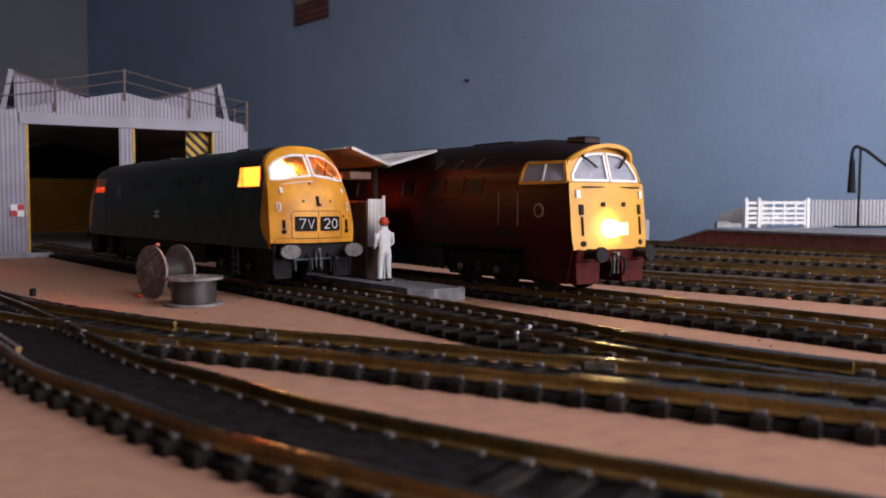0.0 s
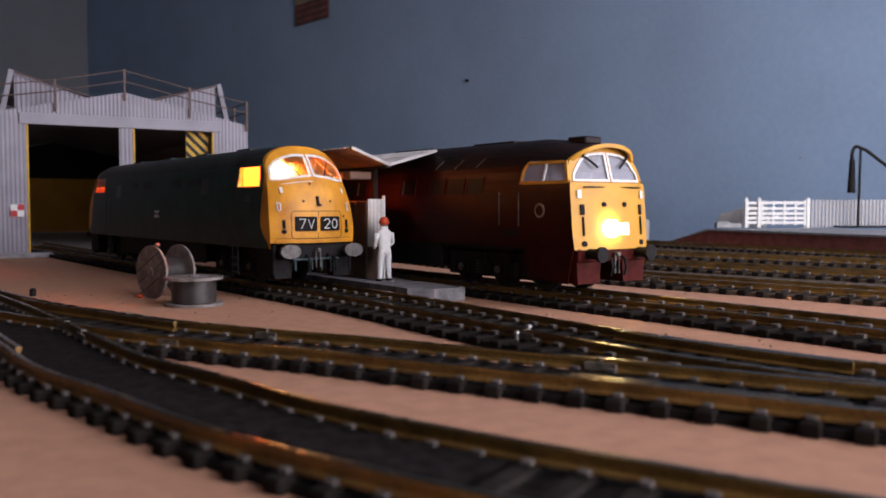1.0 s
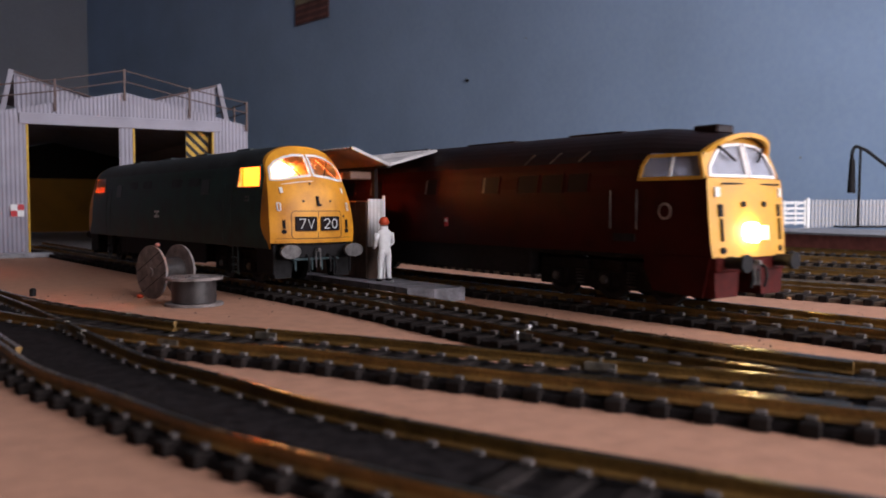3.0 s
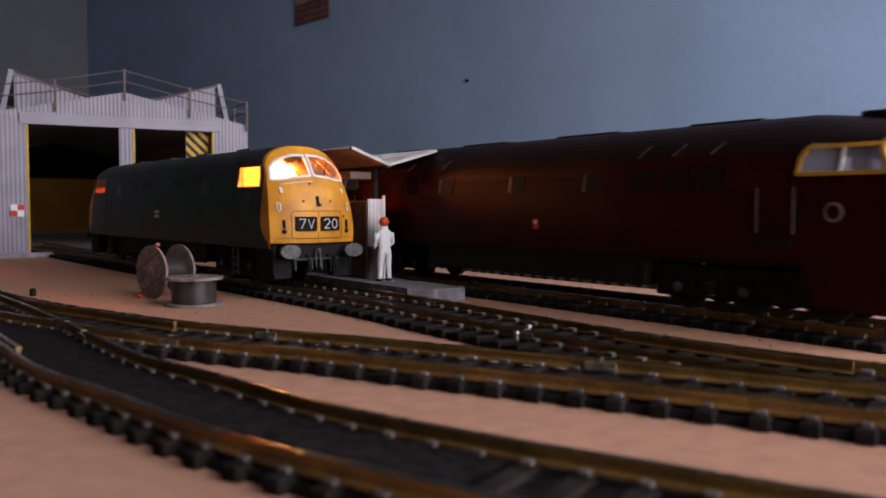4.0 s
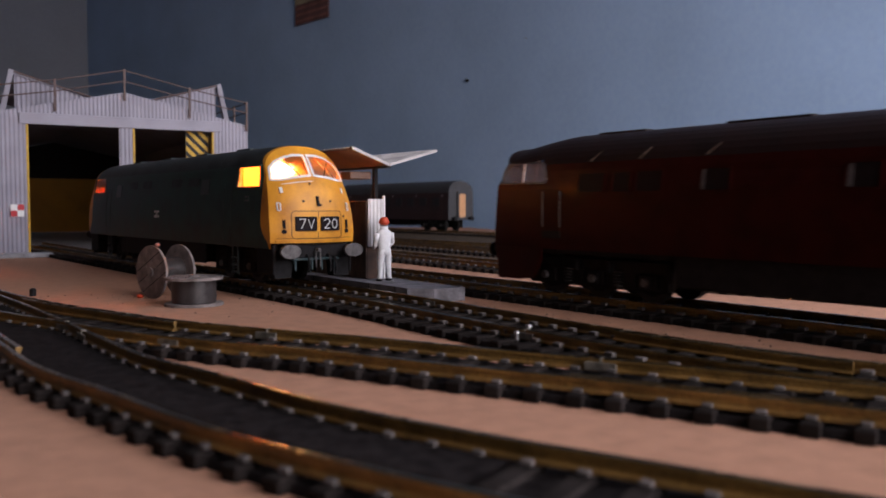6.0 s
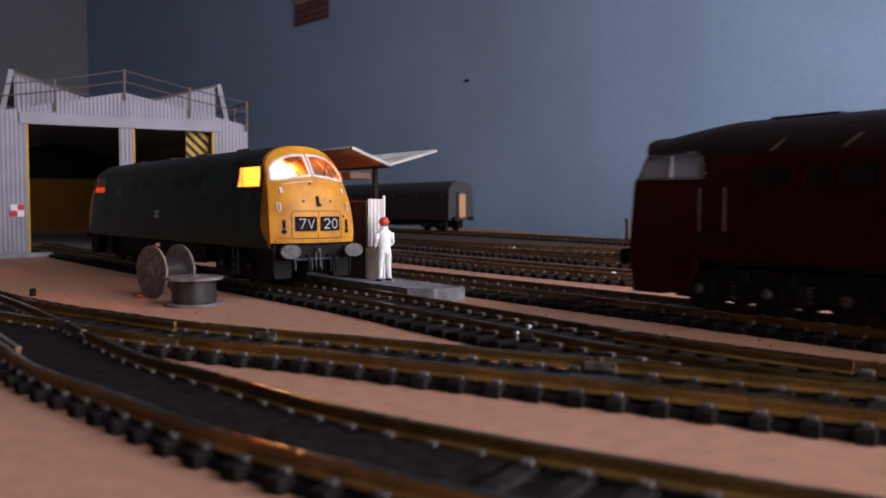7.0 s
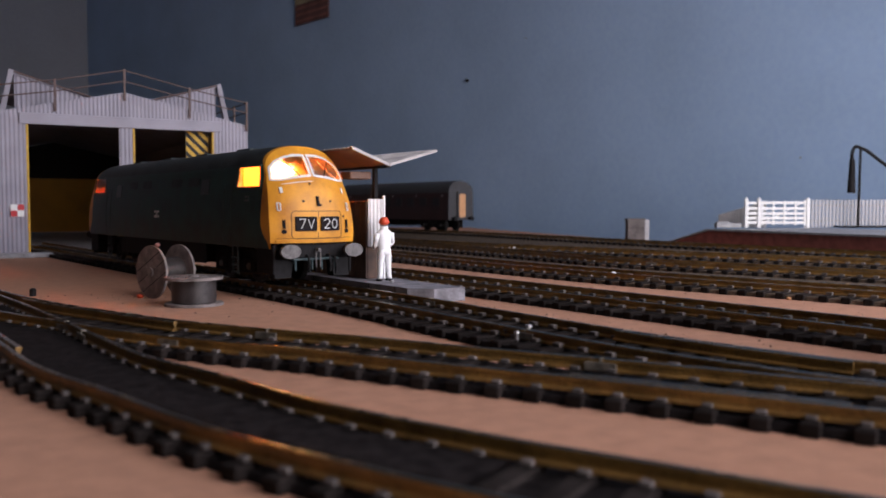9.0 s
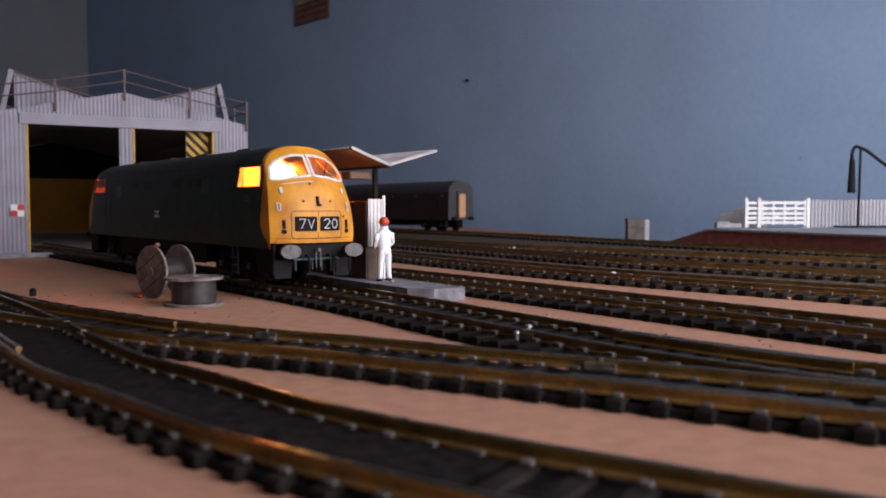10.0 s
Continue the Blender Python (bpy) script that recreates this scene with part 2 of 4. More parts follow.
def curve(pts, step=2.5):
    """A smooth line through the plan points, in even steps: (place, direction)."""
    P = [Vector(p) for p in pts]
    P = [P[0] * 2 - P[1]] + P + [P[-1] * 2 - P[-2]]
    raw = []
    for i in range(1, len(P) - 2):
        a, b, c, d = P[i - 1:i + 3]
        for k in range(24):
            t = k / 24
            raw.append(0.5 * (2 * b + (c - a) * t + (2 * a - 5 * b + 4 * c - d) * t * t + (3 * b - a - 3 * c + d) * t ** 3))
    raw.append(P[-2])
    out, left = [raw[0]], step
    for a, b in zip(raw, raw[1:]):
        d, pos = (b - a).length, 0.0
        while d - pos >= left:
            pos += left
            out.append(a.lerp(b, pos / d))
            left = step
        left -= d - pos
    line = []
    for i, p in enumerate(out):
        q = out[min(i + 1, len(out) - 1)] - out[max(i - 1, 0)]
        line.append((p, q.normalized()))
    return line


PROFILE = [(-1.0, 2.15), (1.0, 2.15), (1.0, 2.5), (0.32, 2.8), (0.32, 3.7), (0.62, 3.95), (0.62, 4.45), (0.5, RAIL_Z), (-0.5, RAIL_Z), (-0.62, 4.45), (-0.62, 3.95), (-0.32, 3.7), (-0.32, 2.8), (-1.0, 2.5)]


def rail(parent, line, off, name="rail", lower=0.0):
    bm = nb()
    rings = []
    for p, d in line:
        n = Vector((-d.y, d.x))
        rings.append([bm.verts.new((p.x + n.x * (off + u), p.y + n.y * (off + u), v - lower)) for u, v in PROFILE])
    k = len(PROFILE)
    for a, b in zip(rings, rings[1:]):
        for i in range(k):
            f = bm.faces.new((a[i], b[i], b[(i + 1) % k], a[(i + 1) % k]))
            f.material_index = 1 if i in (6, 7, 8) else 0
    bm.faces.new(rings[0])
    bm.faces.new(rings[-1][::-1])
    return part(name, bm, [RAIL, RAILTOP], parent)


def sleeper_mesh(half, gauge, chair):
    bm = nb()
    box(bm, -1.6, 1.6, -half, half, 0.0, 2.2, bevel=0.3)
    for s in (-1, 1):
        for e in (-1, 1):
            y = s * gauge / 2 + e * (0.7 + chair)
            box(bm, -1.4 * chair, 1.4 * chair, y - chair, y + chair, 2.1, 2.1 + 1.3 * chair, bevel=0.15)
    for f in bm.faces:
        f.material_index = 1 if f.calc_center_median().z > 2.21 or (f.calc_center_median().z > 2.09 and f.calc_area() < 3.6 and abs(f.normal.z) > 0.9 and f.calc_center_median().z < 2.12) else 0
    ob = mesh_ob("sleeper", bm, [SLEEPER, CHAIR])
    me = ob.data
    bpy.data.objects.remove(ob)
    return me


SLEEPER_MESH = sleeper_mesh(17.7, GAUGE, 0.8)
TURNOUT_SLEEPER = sleeper_mesh(13.6, 19.4, 0.62)
random.seed(4)


def track(pts, label, z=0.0, sleepers=True, span=None, group="tracks of the yard", gauge=GAUGE, bed=16.4, filling=WEB, kind_of_sleeper=SLEEPER_MESH):
    """One line of track: two rails and its sleepers. z: tiny height that keeps crossing sleepers apart."""
    t = tagged(new("track"), label, "railway track", group)
    line = curve(pts)
    for off in (-gauge / 2, gauge / 2):
        rail(t, line, off)
    bm = nb()
    rings = []
    for p, d in line:
        n = Vector((-d.y, d.x))
        rings.append([bm.verts.new((p.x + n.x * u, p.y + n.y * u, v)) for u, v in ((-bed - 0.6, 0.03), (-bed, 1.35 + z), (0, 1.45 + z), (bed, 1.35 + z), (bed + 0.6, 0.03))])
    for a, c in zip(rings, rings[1:]):
        for k in range(4):
            bm.faces.new((a[k], c[k], c[k + 1], a[k + 1]))
    part("track_bed", bm, filling, t, "dark sheet filling the gaps between the sleepers")
    if sleepers:
        along, nxt = 0.0, 3.0
        for (p, d), (q, _) in zip(line, line[1:]):
            if along >= nxt and (span is None or span[0] <= along <= span[1]):
                ob = new("sleeper", kind_of_sleeper)
                ob.parent = t
                ob.matrix_basis = pose(p.x * MM, p.y * MM, z * MM, 0, 0, math.degrees(math.atan2(d.y, d.x)) + random.uniform(-1.5, 1.5))
                nxt = along + PITCH
            along += (q - p).length
    return t, line


T1, LINE1 = track([(-205, 335), (-140, 256), (-106, 212), (-88, 188), (-67.4, 161.2), (-47.5, 141.8), (-26.8, 121), (-12.7, 109.4), (2.8, 98.3), (9.4, 94), (40, 75), (80, 53)], "tightly curved track with rusty rails and dark plastic sleepers", -0.15, gauge=19.4, bed=11.5, kind_of_sleeper=TURNOUT_SLEEPER)
T2, LINE2 = track([(-222, 368), (-163.5, 291), (-124.3, 249.7), (-95, 226.2), (-73, 209), (-42.7, 191.5), (-22.6, 182), (1.2, 167.9), (30.3, 152), (54, 137.9), (68.5, 129.2), (150, 80)], "turnout track with rusty brown rails and dark sleepers", 0.0, bed=11.8, gauge=19.4, kind_of_sleeper=TURNOUT_SLEEPER)
T3, LINE3 = track([(-334, 685), (-255, 581), (-190, 495.3), (-45.5, 310), (-8, 259.5), (3.1, 242), (17.4, 221.2), (29.5, 204), (40.2, 188.8), (54.6, 171.8), (64, 162), (77, 150.2), (150, 92)], "track running out of the engine shed, brown rails", 0.12)
A4, U4 = Vector((0.8003, 0.5997)) * 214, Vector((0.5997, -0.8003))
T4, LINE4 = track([tuple(A4 + U4 * a) for a in (-640, -400, -200, 0, 180, 320)], "through track beside the fuelling point, brown rails", 0.0)
T5, LINE5 = track([(-260, 900), (-17, 520), (68, 396), (139, 318), (260, 200)], "siding track with dark sleepers and brown rails", 0.0, filling=BED)
T6, LINE6 = track([(-230, 1000), (54, 557), (110, 472), (205, 378), (340, 250)], "siding track with dark sleepers and brown rails", 0.0, filling=BED)
T7, LINE7 = track([(-300, 1200), (-40, 760), (140, 560), (243, 466), (420, 300)], "siding track with dark sleepers and brown rails", 0.05, filling=BED)
T8, LINE8 = track([(-220, 1310), (15, 997), (118, 820), (222, 640), (330, 480), (460, 330)], "rear siding track beside the platform", 0.0, filling=BED)

# dark filled timber area between the rails of the turnout
bm = nb()
for (p, d), (q, e) in zip(LINE1, LINE1[1:]):
    if q.x < 4:
        n, m = Vector((-d.y, d.x)), Vector((-e.y, e.x))
        k = GAUGE / 2 - 1.3
        vs = [bm.verts.new((*(p + n * k), 2.12)), bm.verts.new((*(p - n * k), 2.12)), bm.verts.new((*(q - m * k), 2.12)), bm.verts.new((*(q + m * k), 2.12))]
        bm.faces.new(vs)
part("turnout_filling", bm, WEB, T1, "dark filled bed between the rails")

# brown weathered bed under the rear sidings
bm = nb()
n5, n8 = len(LINE5), len(LINE8)
rows = []
for i in range(41):
    p, d = LINE5[int(i / 40 * (n5 - 1))]
    q, e = LINE8[int(i / 40 * (n8 - 1))]
    q = q + Vector((-e.y, e.x)) * 19
    rows.append([bm.verts.new((*p.lerp(q, k / 6), 0.25 + 0.1 * math.sin(i * 1.7 + k))) for k in range(7)])
for a, c in zip(rows, rows[1:]):
    for k in range(6):
        bm.faces.new((a[k], c[k], c[k + 1], a[k + 1]))
tagged(mesh_ob("siding_bed", bm, BED), "dark brown weathered bed under the rear sidings", "track bed", kind="structure")


# check rails of the two turnouts
def stretch(line, x0, x1):
    return [pd for pd in line if x0 <= pd[0].x <= x1]


rail(T1, stretch(LINE1, -160, -82), -GAUGE / 2 + 1.6, "check_rail")
rail(T2, stretch(LINE2, -140, -72), GAUGE / 2 - 2.0, "check_rail")
rail(T3, stretch(LINE3, 34, 74), GAUGE / 2 - 2.0, "check_rail")
rail(T2, stretch(LINE2, 24, 66), -GAUGE / 2 + 2.0, "check_rail")
# ---------------------------------------------------------------- locomotives
def loco_shell(half_len, xend, section, nx, openings, paint_edge=None):
    """The body side and roof as one skin from end to end. section(x, j) gives (y, z) round the body; xend(y, z) how far the end
    reaches; openings(x, y, z): True where a window is cut."""
    bm = nb()
    rows = []
    nj = 49
    for i in range(nx + 1):
        t = -1 + 2 * i / nx
        row = []
        for j in range(nj):
            y, z = section(t * half_len, j / (nj - 1))
            x = t * xend(y, z)
            if paint_edge:
                k, edge = 0.92, paint_edge(y, z)
                x = math.copysign(edge * abs(t) / k if abs(t) <= k else edge + (xend(y, z) - edge) * (abs(t) - k) / (1 - k), t)
            row.append(bm.verts.new((x, y, z)))
        rows.append(row)
    for i, (a, b) in enumerate(zip(rows, rows[1:])):
        for j in range(nj - 1):
            c = (a[j].co + b[j + 1].co) / 2
            if not openings(c.x, c.y, c.z):
                f = bm.faces.new((a[j], b[j], b[j + 1], a[j + 1]))
                f.material_index = 1 if nj * 0.30 < j < nj * 0.70 else 0
                if paint_edge and abs(-1 + (2 * i + 1) / nx) > 0.92:
                    f.material_index = 2
    return bm


def end_face(sign, xend, section, half_len, zb, openings, yellow_to):
    """The cab end: a skin over the outline of the last section."""
    bm = nb()
    pts = [section(half_len, j / 160) for j in range(161)]
    top = max(z for _, z in pts)
    right = [p for p in pts if p[0] >= 0]
    rz = sorted((z, y) for y, z in right)
    zs, ys = [p[0] for p in rz], [p[1] for p in rz]
    nz, ny = 96, 72
    rows = []
    for i in range(nz + 1):
        z = zb + (top - zb) * (1 - (1 - i / nz) ** 1.35)
        w = float(np.interp(z, zs, ys))
        rows.append([bm.verts.new((sign * xend(w * k, z), w * k, z)) for k in [-1 + 2 * j / ny for j in range(ny + 1)]])
    for a, b in zip(rows, rows[1:]):
        for j in range(ny):
            c = (a[j].co + b[j + 1].co) / 2
            if not openings(c.y, c.z):
                bm.faces.new((a[j], a[j + 1], b[j + 1], b[j]))
    bmesh.ops.remove_doubles(bm, verts=bm.verts, dist=0.001)
    return bm


def inside(pts, u, v):
    hit = False
    for (a, b), (c, d) in zip(pts, pts[1:] + pts[:1]):
        if (b > v) != (d > v) and u < (c - a) * (v - b) / (d - b) + a:
            hit = not hit
    return hit


def strip_round(bm, pts, put, width, proud, closed=True):
    """A raised moulding that follows an outline of 2D points laid on a surface by put(u, v, height)."""
    n = len(pts)
    cu = sum(p[0] for p in pts) / n
    cv = sum(p[1] for p in pts) / n
    rings = []
    for i, (u, v) in enumerate(pts):
        a, b = pts[i - 1], pts[(i + 1) % n]
        t = Vector((b[0] - a[0], b[1] - a[1])).normalized()
        nn = Vector((t.y, -t.x))
        if nn.dot(Vector((u - cu, v - cv))) < 0:
            nn = -nn
        o = (u + nn.x * width / 2, v + nn.y * width / 2)
        q = (u - nn.x * width / 2, v - nn.y * width / 2)
        rings.append([bm.verts.new(put(*o, -0.2)), bm.verts.new(put(*o, proud)), bm.verts.new(put(*q, proud)), bm.verts.new(put(*q, -0.2))])
    for i in range(n):
        a, b = rings[i], rings[(i + 1) % n]
        for k in range(4):
            bm.faces.new((a[k], b[k], b[(k + 1) % 4], a[(k + 1) % 4]))
    return bm


def plate(pts, put, lo, hi):
    """A thin solid plate with the outline pts, laid on a surface."""
    bm = nb()
    a = [bm.verts.new(put(u, v, lo)) for u, v in pts]
    b = [bm.verts.new(put(u, v, hi)) for u, v in pts]
    n = len(pts)
    bm.faces.new(a)
    bm.faces.new(b[::-1])
    for i in range(n):
        bm.faces.new((a[i], a[(i + 1) % n], b[(i + 1) % n], b[i]))
    return bm


def dense(pts, step=0.8):
    out = []
    for (a, b), (c, d) in zip(pts, pts[1:] + pts[:1]):
        k = max(1, int(math.hypot(c - a, d - b) / step))
        out += [(a + (c - a) * i / k, b + (d - b) * i / k) for i in range(k)]
    return out


def ellipse(u, v, ru, rv, n=20):
    return [(u + ru * math.cos(2 * math.pi * i / n), v + rv * math.sin(2 * math.pi * i / n)) for i in range(n)]


def rounded(u0, u1, v0, v1, r, n=4):
    out = []
    for cu, cv, a0 in ((u1 - r, v1 - r, 0), (u0 + r, v1 - r, 90), (u0 + r, v0 + r, 180), (u1 - r, v0 + r, 270)):
        out += [(cu + r * math.cos(radians(a0 + 90 * i / n)), cv + r * math.sin(radians(a0 + 90 * i / n))) for i in range(n + 1)]
    return out


def wheel(parent, x, r=6.6):
    for s in (-1, 1):
        bm = nb()
        tube(bm, (x, s * 7.0, r), (x, s * 9.2, r), r, 24)
        tube(bm, (x, s * 9.1, r), (x, s * 9.6, r), r * 0.72, 20)
        w = part("wheel", bm, BLACK, parent)
        part("tyre", tube(nb(), (x, s * 7.3, r), (x, s * 9.35, r), r * 1.005, 28), TYRE, w)


def bogie(parent, xc, wheels, span, colour):
    for s in (-1, 1):
        bm = nb()
        box(bm, xc - span, xc + span, s * 11.2 - 1, s * 11.2 + 1, 3.4, 12.6, bevel=0.4)
        for wx in wheels:
            box(bm, xc + wx - 2.6, xc + wx + 2.6, s * 12.0 - 1.0, s * 12.0 + 1.0, 3.8, 8.8, bevel=0.5)
            for k in (-1, 1):
                tube(bm, (xc + wx + k * 3.9, s * 12, 4.4), (xc + wx + k * 3.9, s * 12, 8.6), 1.1, 10)
        for k in (-1, 1):
            tube(bm, (xc + k * 6.5, s * 12.4, 8.4), (xc + k * 6.5, s * 12.4, 11.8), 1.3, 10)
        fr = part("bogie_frame", bm, colour, parent)
        for wx in wheels:
            part("axle_box", tube(nb(), (xc + wx, s * 12.9, 6.2), (xc + wx, s * 13.7, 6.2), 1.5, 12, 1.1), BUFFER, fr, "worn grey axle box")
        for wx, wn in zip(wheels, wheels[1:]):
            bm = nb()
            for k in range(5):
                tube(bm, (xc + (wx + wn) / 2, s * 12.3, 4.4 + k), (xc + (wx + wn) / 2, s * 12.3, 4.9 + k), 1.5, 10)
            part("coil_spring", bm, TYRE, fr)
    for wx in wheels:
        wheel(parent, xc + wx)


def buffers(parent, x, sign, head=STEEL, ry=3.1, rz=2.6, z=13.7, side=11.4):
    for s in (-1, 1):
        bm = nb()
        tube(bm, (sign * (x - 1), s * side, z), (sign * (x + 4.5), s * side, z), 1.7, 14)
        b = part("buffer", bm, BLACK, parent)
        bm = nb()
        prism(bm, ellipse(s * side, z, ry, rz, 24), "x", sign * (x + 4.5), sign * (x + 5.6))
        part("buffer_head", bm, head, b)


def hose(parent, x, sign, y, z):
    bm = nb()
    pts = [(sign * x, y, z), (sign * (x + 1.6), y, z - 0.6), (sign * (x + 1.9), y + 0.2, z - 3.4), (sign * (x + 1.0), y + 0.5, z - 6.2)]
    for a, b in zip(pts, pts[1:]):
        tube(bm, a, b, 0.45, 8)
    part("brake_hose", bm, BLACK, parent)


def coupling(parent, x, sign):
    bm = nb()
    for k in range(3):
        tube(bm, (sign * (x + 1.2), -0.9, 13.2 - k * 2.1), (sign * (x + 1.2), -0.9, 11.3 - k * 2.1), 0.3, 6)
        tube(bm, (sign * (x + 1.2), 0.9, 13.2 - k * 2.1), (sign * (x + 1.2), 0.9, 11.3 - k * 2.1), 0.3, 6)
    tube(bm, (sign * x, 0, 13.4), (sign * (x + 2.2), 0, 13.4), 0.7, 8)
    part("coupling_hook", bm, BUFFER, parent)


def seven_segment(ch, u, v, w, h, t):
    """Strokes of one character of a roller blind as line segments."""
    tl, tr, bl, br = (u, v + h), (u + w, v + h), (u, v), (u + w, v)
    mr = (u + w, v + h * 0.62)
    ring = ellipse(u + w / 2, v + h / 2, w / 2, h / 2, 10)
    return {"7": [(tl, tr), (tr, (u + w * 0.3, v))], "V": [(tl, (u + w / 2, v)), ((u + w / 2, v), tr)],
            "2": [((u, v + h * 0.8), (u + w * 0.25, v + h)), ((u + w * 0.25, v + h), (u + w * 0.75, v + h)), ((u + w * 0.75, v + h), (u + w, v + h * 0.82)), ((u + w, v + h * 0.82), mr), (mr, bl), (bl, br)], "0": list(zip(ring, ring[1:] + ring[:1]))}[ch]


# ---- the green locomotive standing outside the shed
def rounded_nose_loco(x, y, rz):
    loco = thing("diesel_locomotive", x, y, RAIL_Z, rz, "dark green diesel locomotive with rounded weathered yellow nose, cab lit orange", "model locomotive")
    HL, ZB, ZT, HW = 117.0, 14.0, 52.4, 18.2

    def section(x, s):
        e = max(0.0, (abs(x) - (HL - 24)) / 24) ** 2
        w, top = HW - 0.3 * e, ZT - 0.5 * e
        zc = 41.0
        s2 = abs(2 * s - 1)
        sg = 1 if s >= 0.5 else -1
        if s2 > 0.45:
            k = (s2 - 0.45) / 0.55
            z = zc + (ZB - zc) * k
            return sg * (w - 2.4 * (1 - k) ** 2 - 0.9 * k ** 4), z
        k = s2 / 0.45
        a = k * math.pi / 2
        return sg * (w - 2.4) * math.sin(a) ** 0.86, zc + (top - zc) * math.cos(a) ** 0.86

    def xend(y, z):
        u = min(1.06, abs(y) / 16.8)
        up = max(0.0, z - 25.0)
        low = max(0.0, 22.0 - z)
        return HL - (3.6 + 2.9 * min(1.0, max(0.0, (z - 20) / 18))) * u ** 2.4 - 0.0195 * up ** 2 - 0.012 * low ** 2

    # openings: windscreen panes on the ends, one long cab window on each side of each cab
    pane = [(0.7, 40.7), (0.7, 48.4), (5.0, 48.3), (9.0, 47.2), (12.0, 45.6), (14.2, 43.4), (14.9, 39.0), (11.5, 39.1), (7.5, 39.9)]
    pane_l = [(-u, v) for u, v in pane]

    def face_open(y, z):
        return inside(pane, y, z) or inside(pane_l, y, z)

    def side_open(x, y, z):
        return 36.2 < z < 44.4 and HL - 33.5 + 0.12 * (z - 36) < abs(x) < HL - 13.2 - 0.16 * (z - 36)

    def paint_edge(y, z):
        """Where the yellow of the nose ends, back round the cab corners."""
        k = min(1.0, max(0.0, (z - 42.0) / 4.0))
        low = 105.6 + 0.085 * max(0.0, 24.0 - z) ** 2
        return min((1 - k) * low + k * (xend(y, z) - 2.0), xend(y, z) - 0.8)

    body = part("body", loco_shell(HL, xend, section, 250, side_open, paint_edge), [GREEN, ROOFGREY, YELLOW], loco, "dark green body side, faintly weathered", smooth=True)
    for sg in (1, -1):
        front = part("nose", end_face(sg, xend, section, HL, ZB + 2.0, face_open, 0), YELLOW, loco, "weathered yellow rounded nose", smooth=True)

        def put(u, v, h, sg=sg):
            return (sg * (xend(u, v) + h), u, v)
        for pn in (pane, pane_l):
            fr = part("windscreen_frame", strip_round(nb(), dense(pn), put, 0.9, 0.35), WINDOWFRAME, front)
            part("windscreen_pane", plate(dense(pn), put, -0.5, -0.25), LITGLASS, front)
        bm = strip_round(nb(), dense([(-12.0, 37.4), (-6, 38.2), (-0.6, 38.6), (-0.6, 38.45), (-6, 38.05), (-12.0, 37.25)]), put, 0.12, 0.35)
        part("handrail", bm, WINDOWFRAME if sg > 0 else YELLOW, front)
        # headcode box with its two blinds
        part("headcode_surround", strip_round(nb(), dense(rounded(-10.3, 10.3, 17.6, 27.6, 1.4)), put, 0.28, 0.12), LINE, front)
        part("headcode_divider", plate([(-0.1, 17.8), (0.1, 17.8), (0.1, 27.4), (-0.1, 27.4)], put, 0, 0.14), LINE, front)
        part("nose_lip", strip_round(nb(), dense([(-15.6, 16.4), (15.6, 16.4), (15.6, 16.9), (-15.6, 16.9)]), put, 0.7, 0.55), YELLOW, front)
        for c0 in (-9.0, 0.9):
            bl = part("headcode_blind", plate(dense(rounded(c0, c0 + 8.1, 20.4, 25.6, 0.3)), put, -0.3, 0.75), SIDEGLASS, front)
            if sg > 0:
                chars = "7V" if c0 < 0 else "20"
            else:
                chars = "20" if c0 < 0 else "7V"
            bm = nb()
            for i, ch in enumerate(chars):
                # characters read from outside: u runs against the view on the leading end
                for (a, b), (c, d) in seven_segment(ch, 0, 21.3, 2.3, 3.4, 0.4):
                    off = 1.2 + i * 3.3
                    ua, uc = off + a, off + c
                    if sg > 0:
                        ua, uc = c0 + ua, c0 + uc
                    else:
                        ua, uc = c0 + 8.1 - ua, c0 + 8.1 - uc
                    tube(bm, put(ua, b, 0.85), put(uc, d, 0.85), 0.16, 6)
            part("headcode_characters", bm, WHITE, bl, "white headcode characters")
        for s in (-1, 1):
            part("lamp_bracket", strip_round(nb(), dense(rounded(s * 14.2 - 0.5, s * 14.2 + 0.5, 27.8, 30.6, 0.3)), put, 0.3, 0.5), WINDOWFRAME, front)
            part("marker_lamp", plate(ellipse(s * 13.0, 20.2, 0.8, 0.8), put, 0, 0.6), BLACK, front)
            part("lamp_iron", plate(rounded(s * 13.0 - 0.35, s * 13.0 + 0.35, 21.3, 24.4, 0.1), put, 0, 0.8), BLACK, front)
            part("marker_disc", plate(rounded(s * 12.6 - 0.5, s * 12.6 + 0.5, 34.2, 36.2, 0.2), put, 0, 0.5), WINDOWFRAME, front)
            part("wiper", tube(nb(), put(s * 5.0, 40.6, 0.5), put(s * 8.6, 45.6, 0.5), 0.22, 6), BLACK, front)
        part("lamp_iron", plate(rounded(-0.4, 0.4, 29.4, 33.0, 0.1), put, 0, 0.9), BLACK, front)
        part("nose_seam", strip_round(nb(), dense([(-15.4, 17.75), (15.4, 17.75), (15.4, 17.7), (-15.4, 17.7)]), put, 0.12, 0.1), LINE, front)
        for u, v in ((-5.6, 31.2), (5.6, 31.2), (-1.9, 37.6), (11.6, 25.6)):
            part("bolt", plate(ellipse(u, v, 0.45, 0.45, 10), put, 0, 0.4), LINE, front)
        part("lamp_hook", plate(rounded(0.3, 1.3, 29.4, 30.1, 0.15), put, 0, 0.9), BLACK, front)
        # cab inside
        bm = nb()
        prism(bm, [(-15, 14), (15, 14), (15, 41), (12, 46.5), (-12, 46.5), (-15, 41)], "x", sg * (HL - 37), sg * (HL - 36))
        part("cab_bulkhead", bm, CABIN, loco)
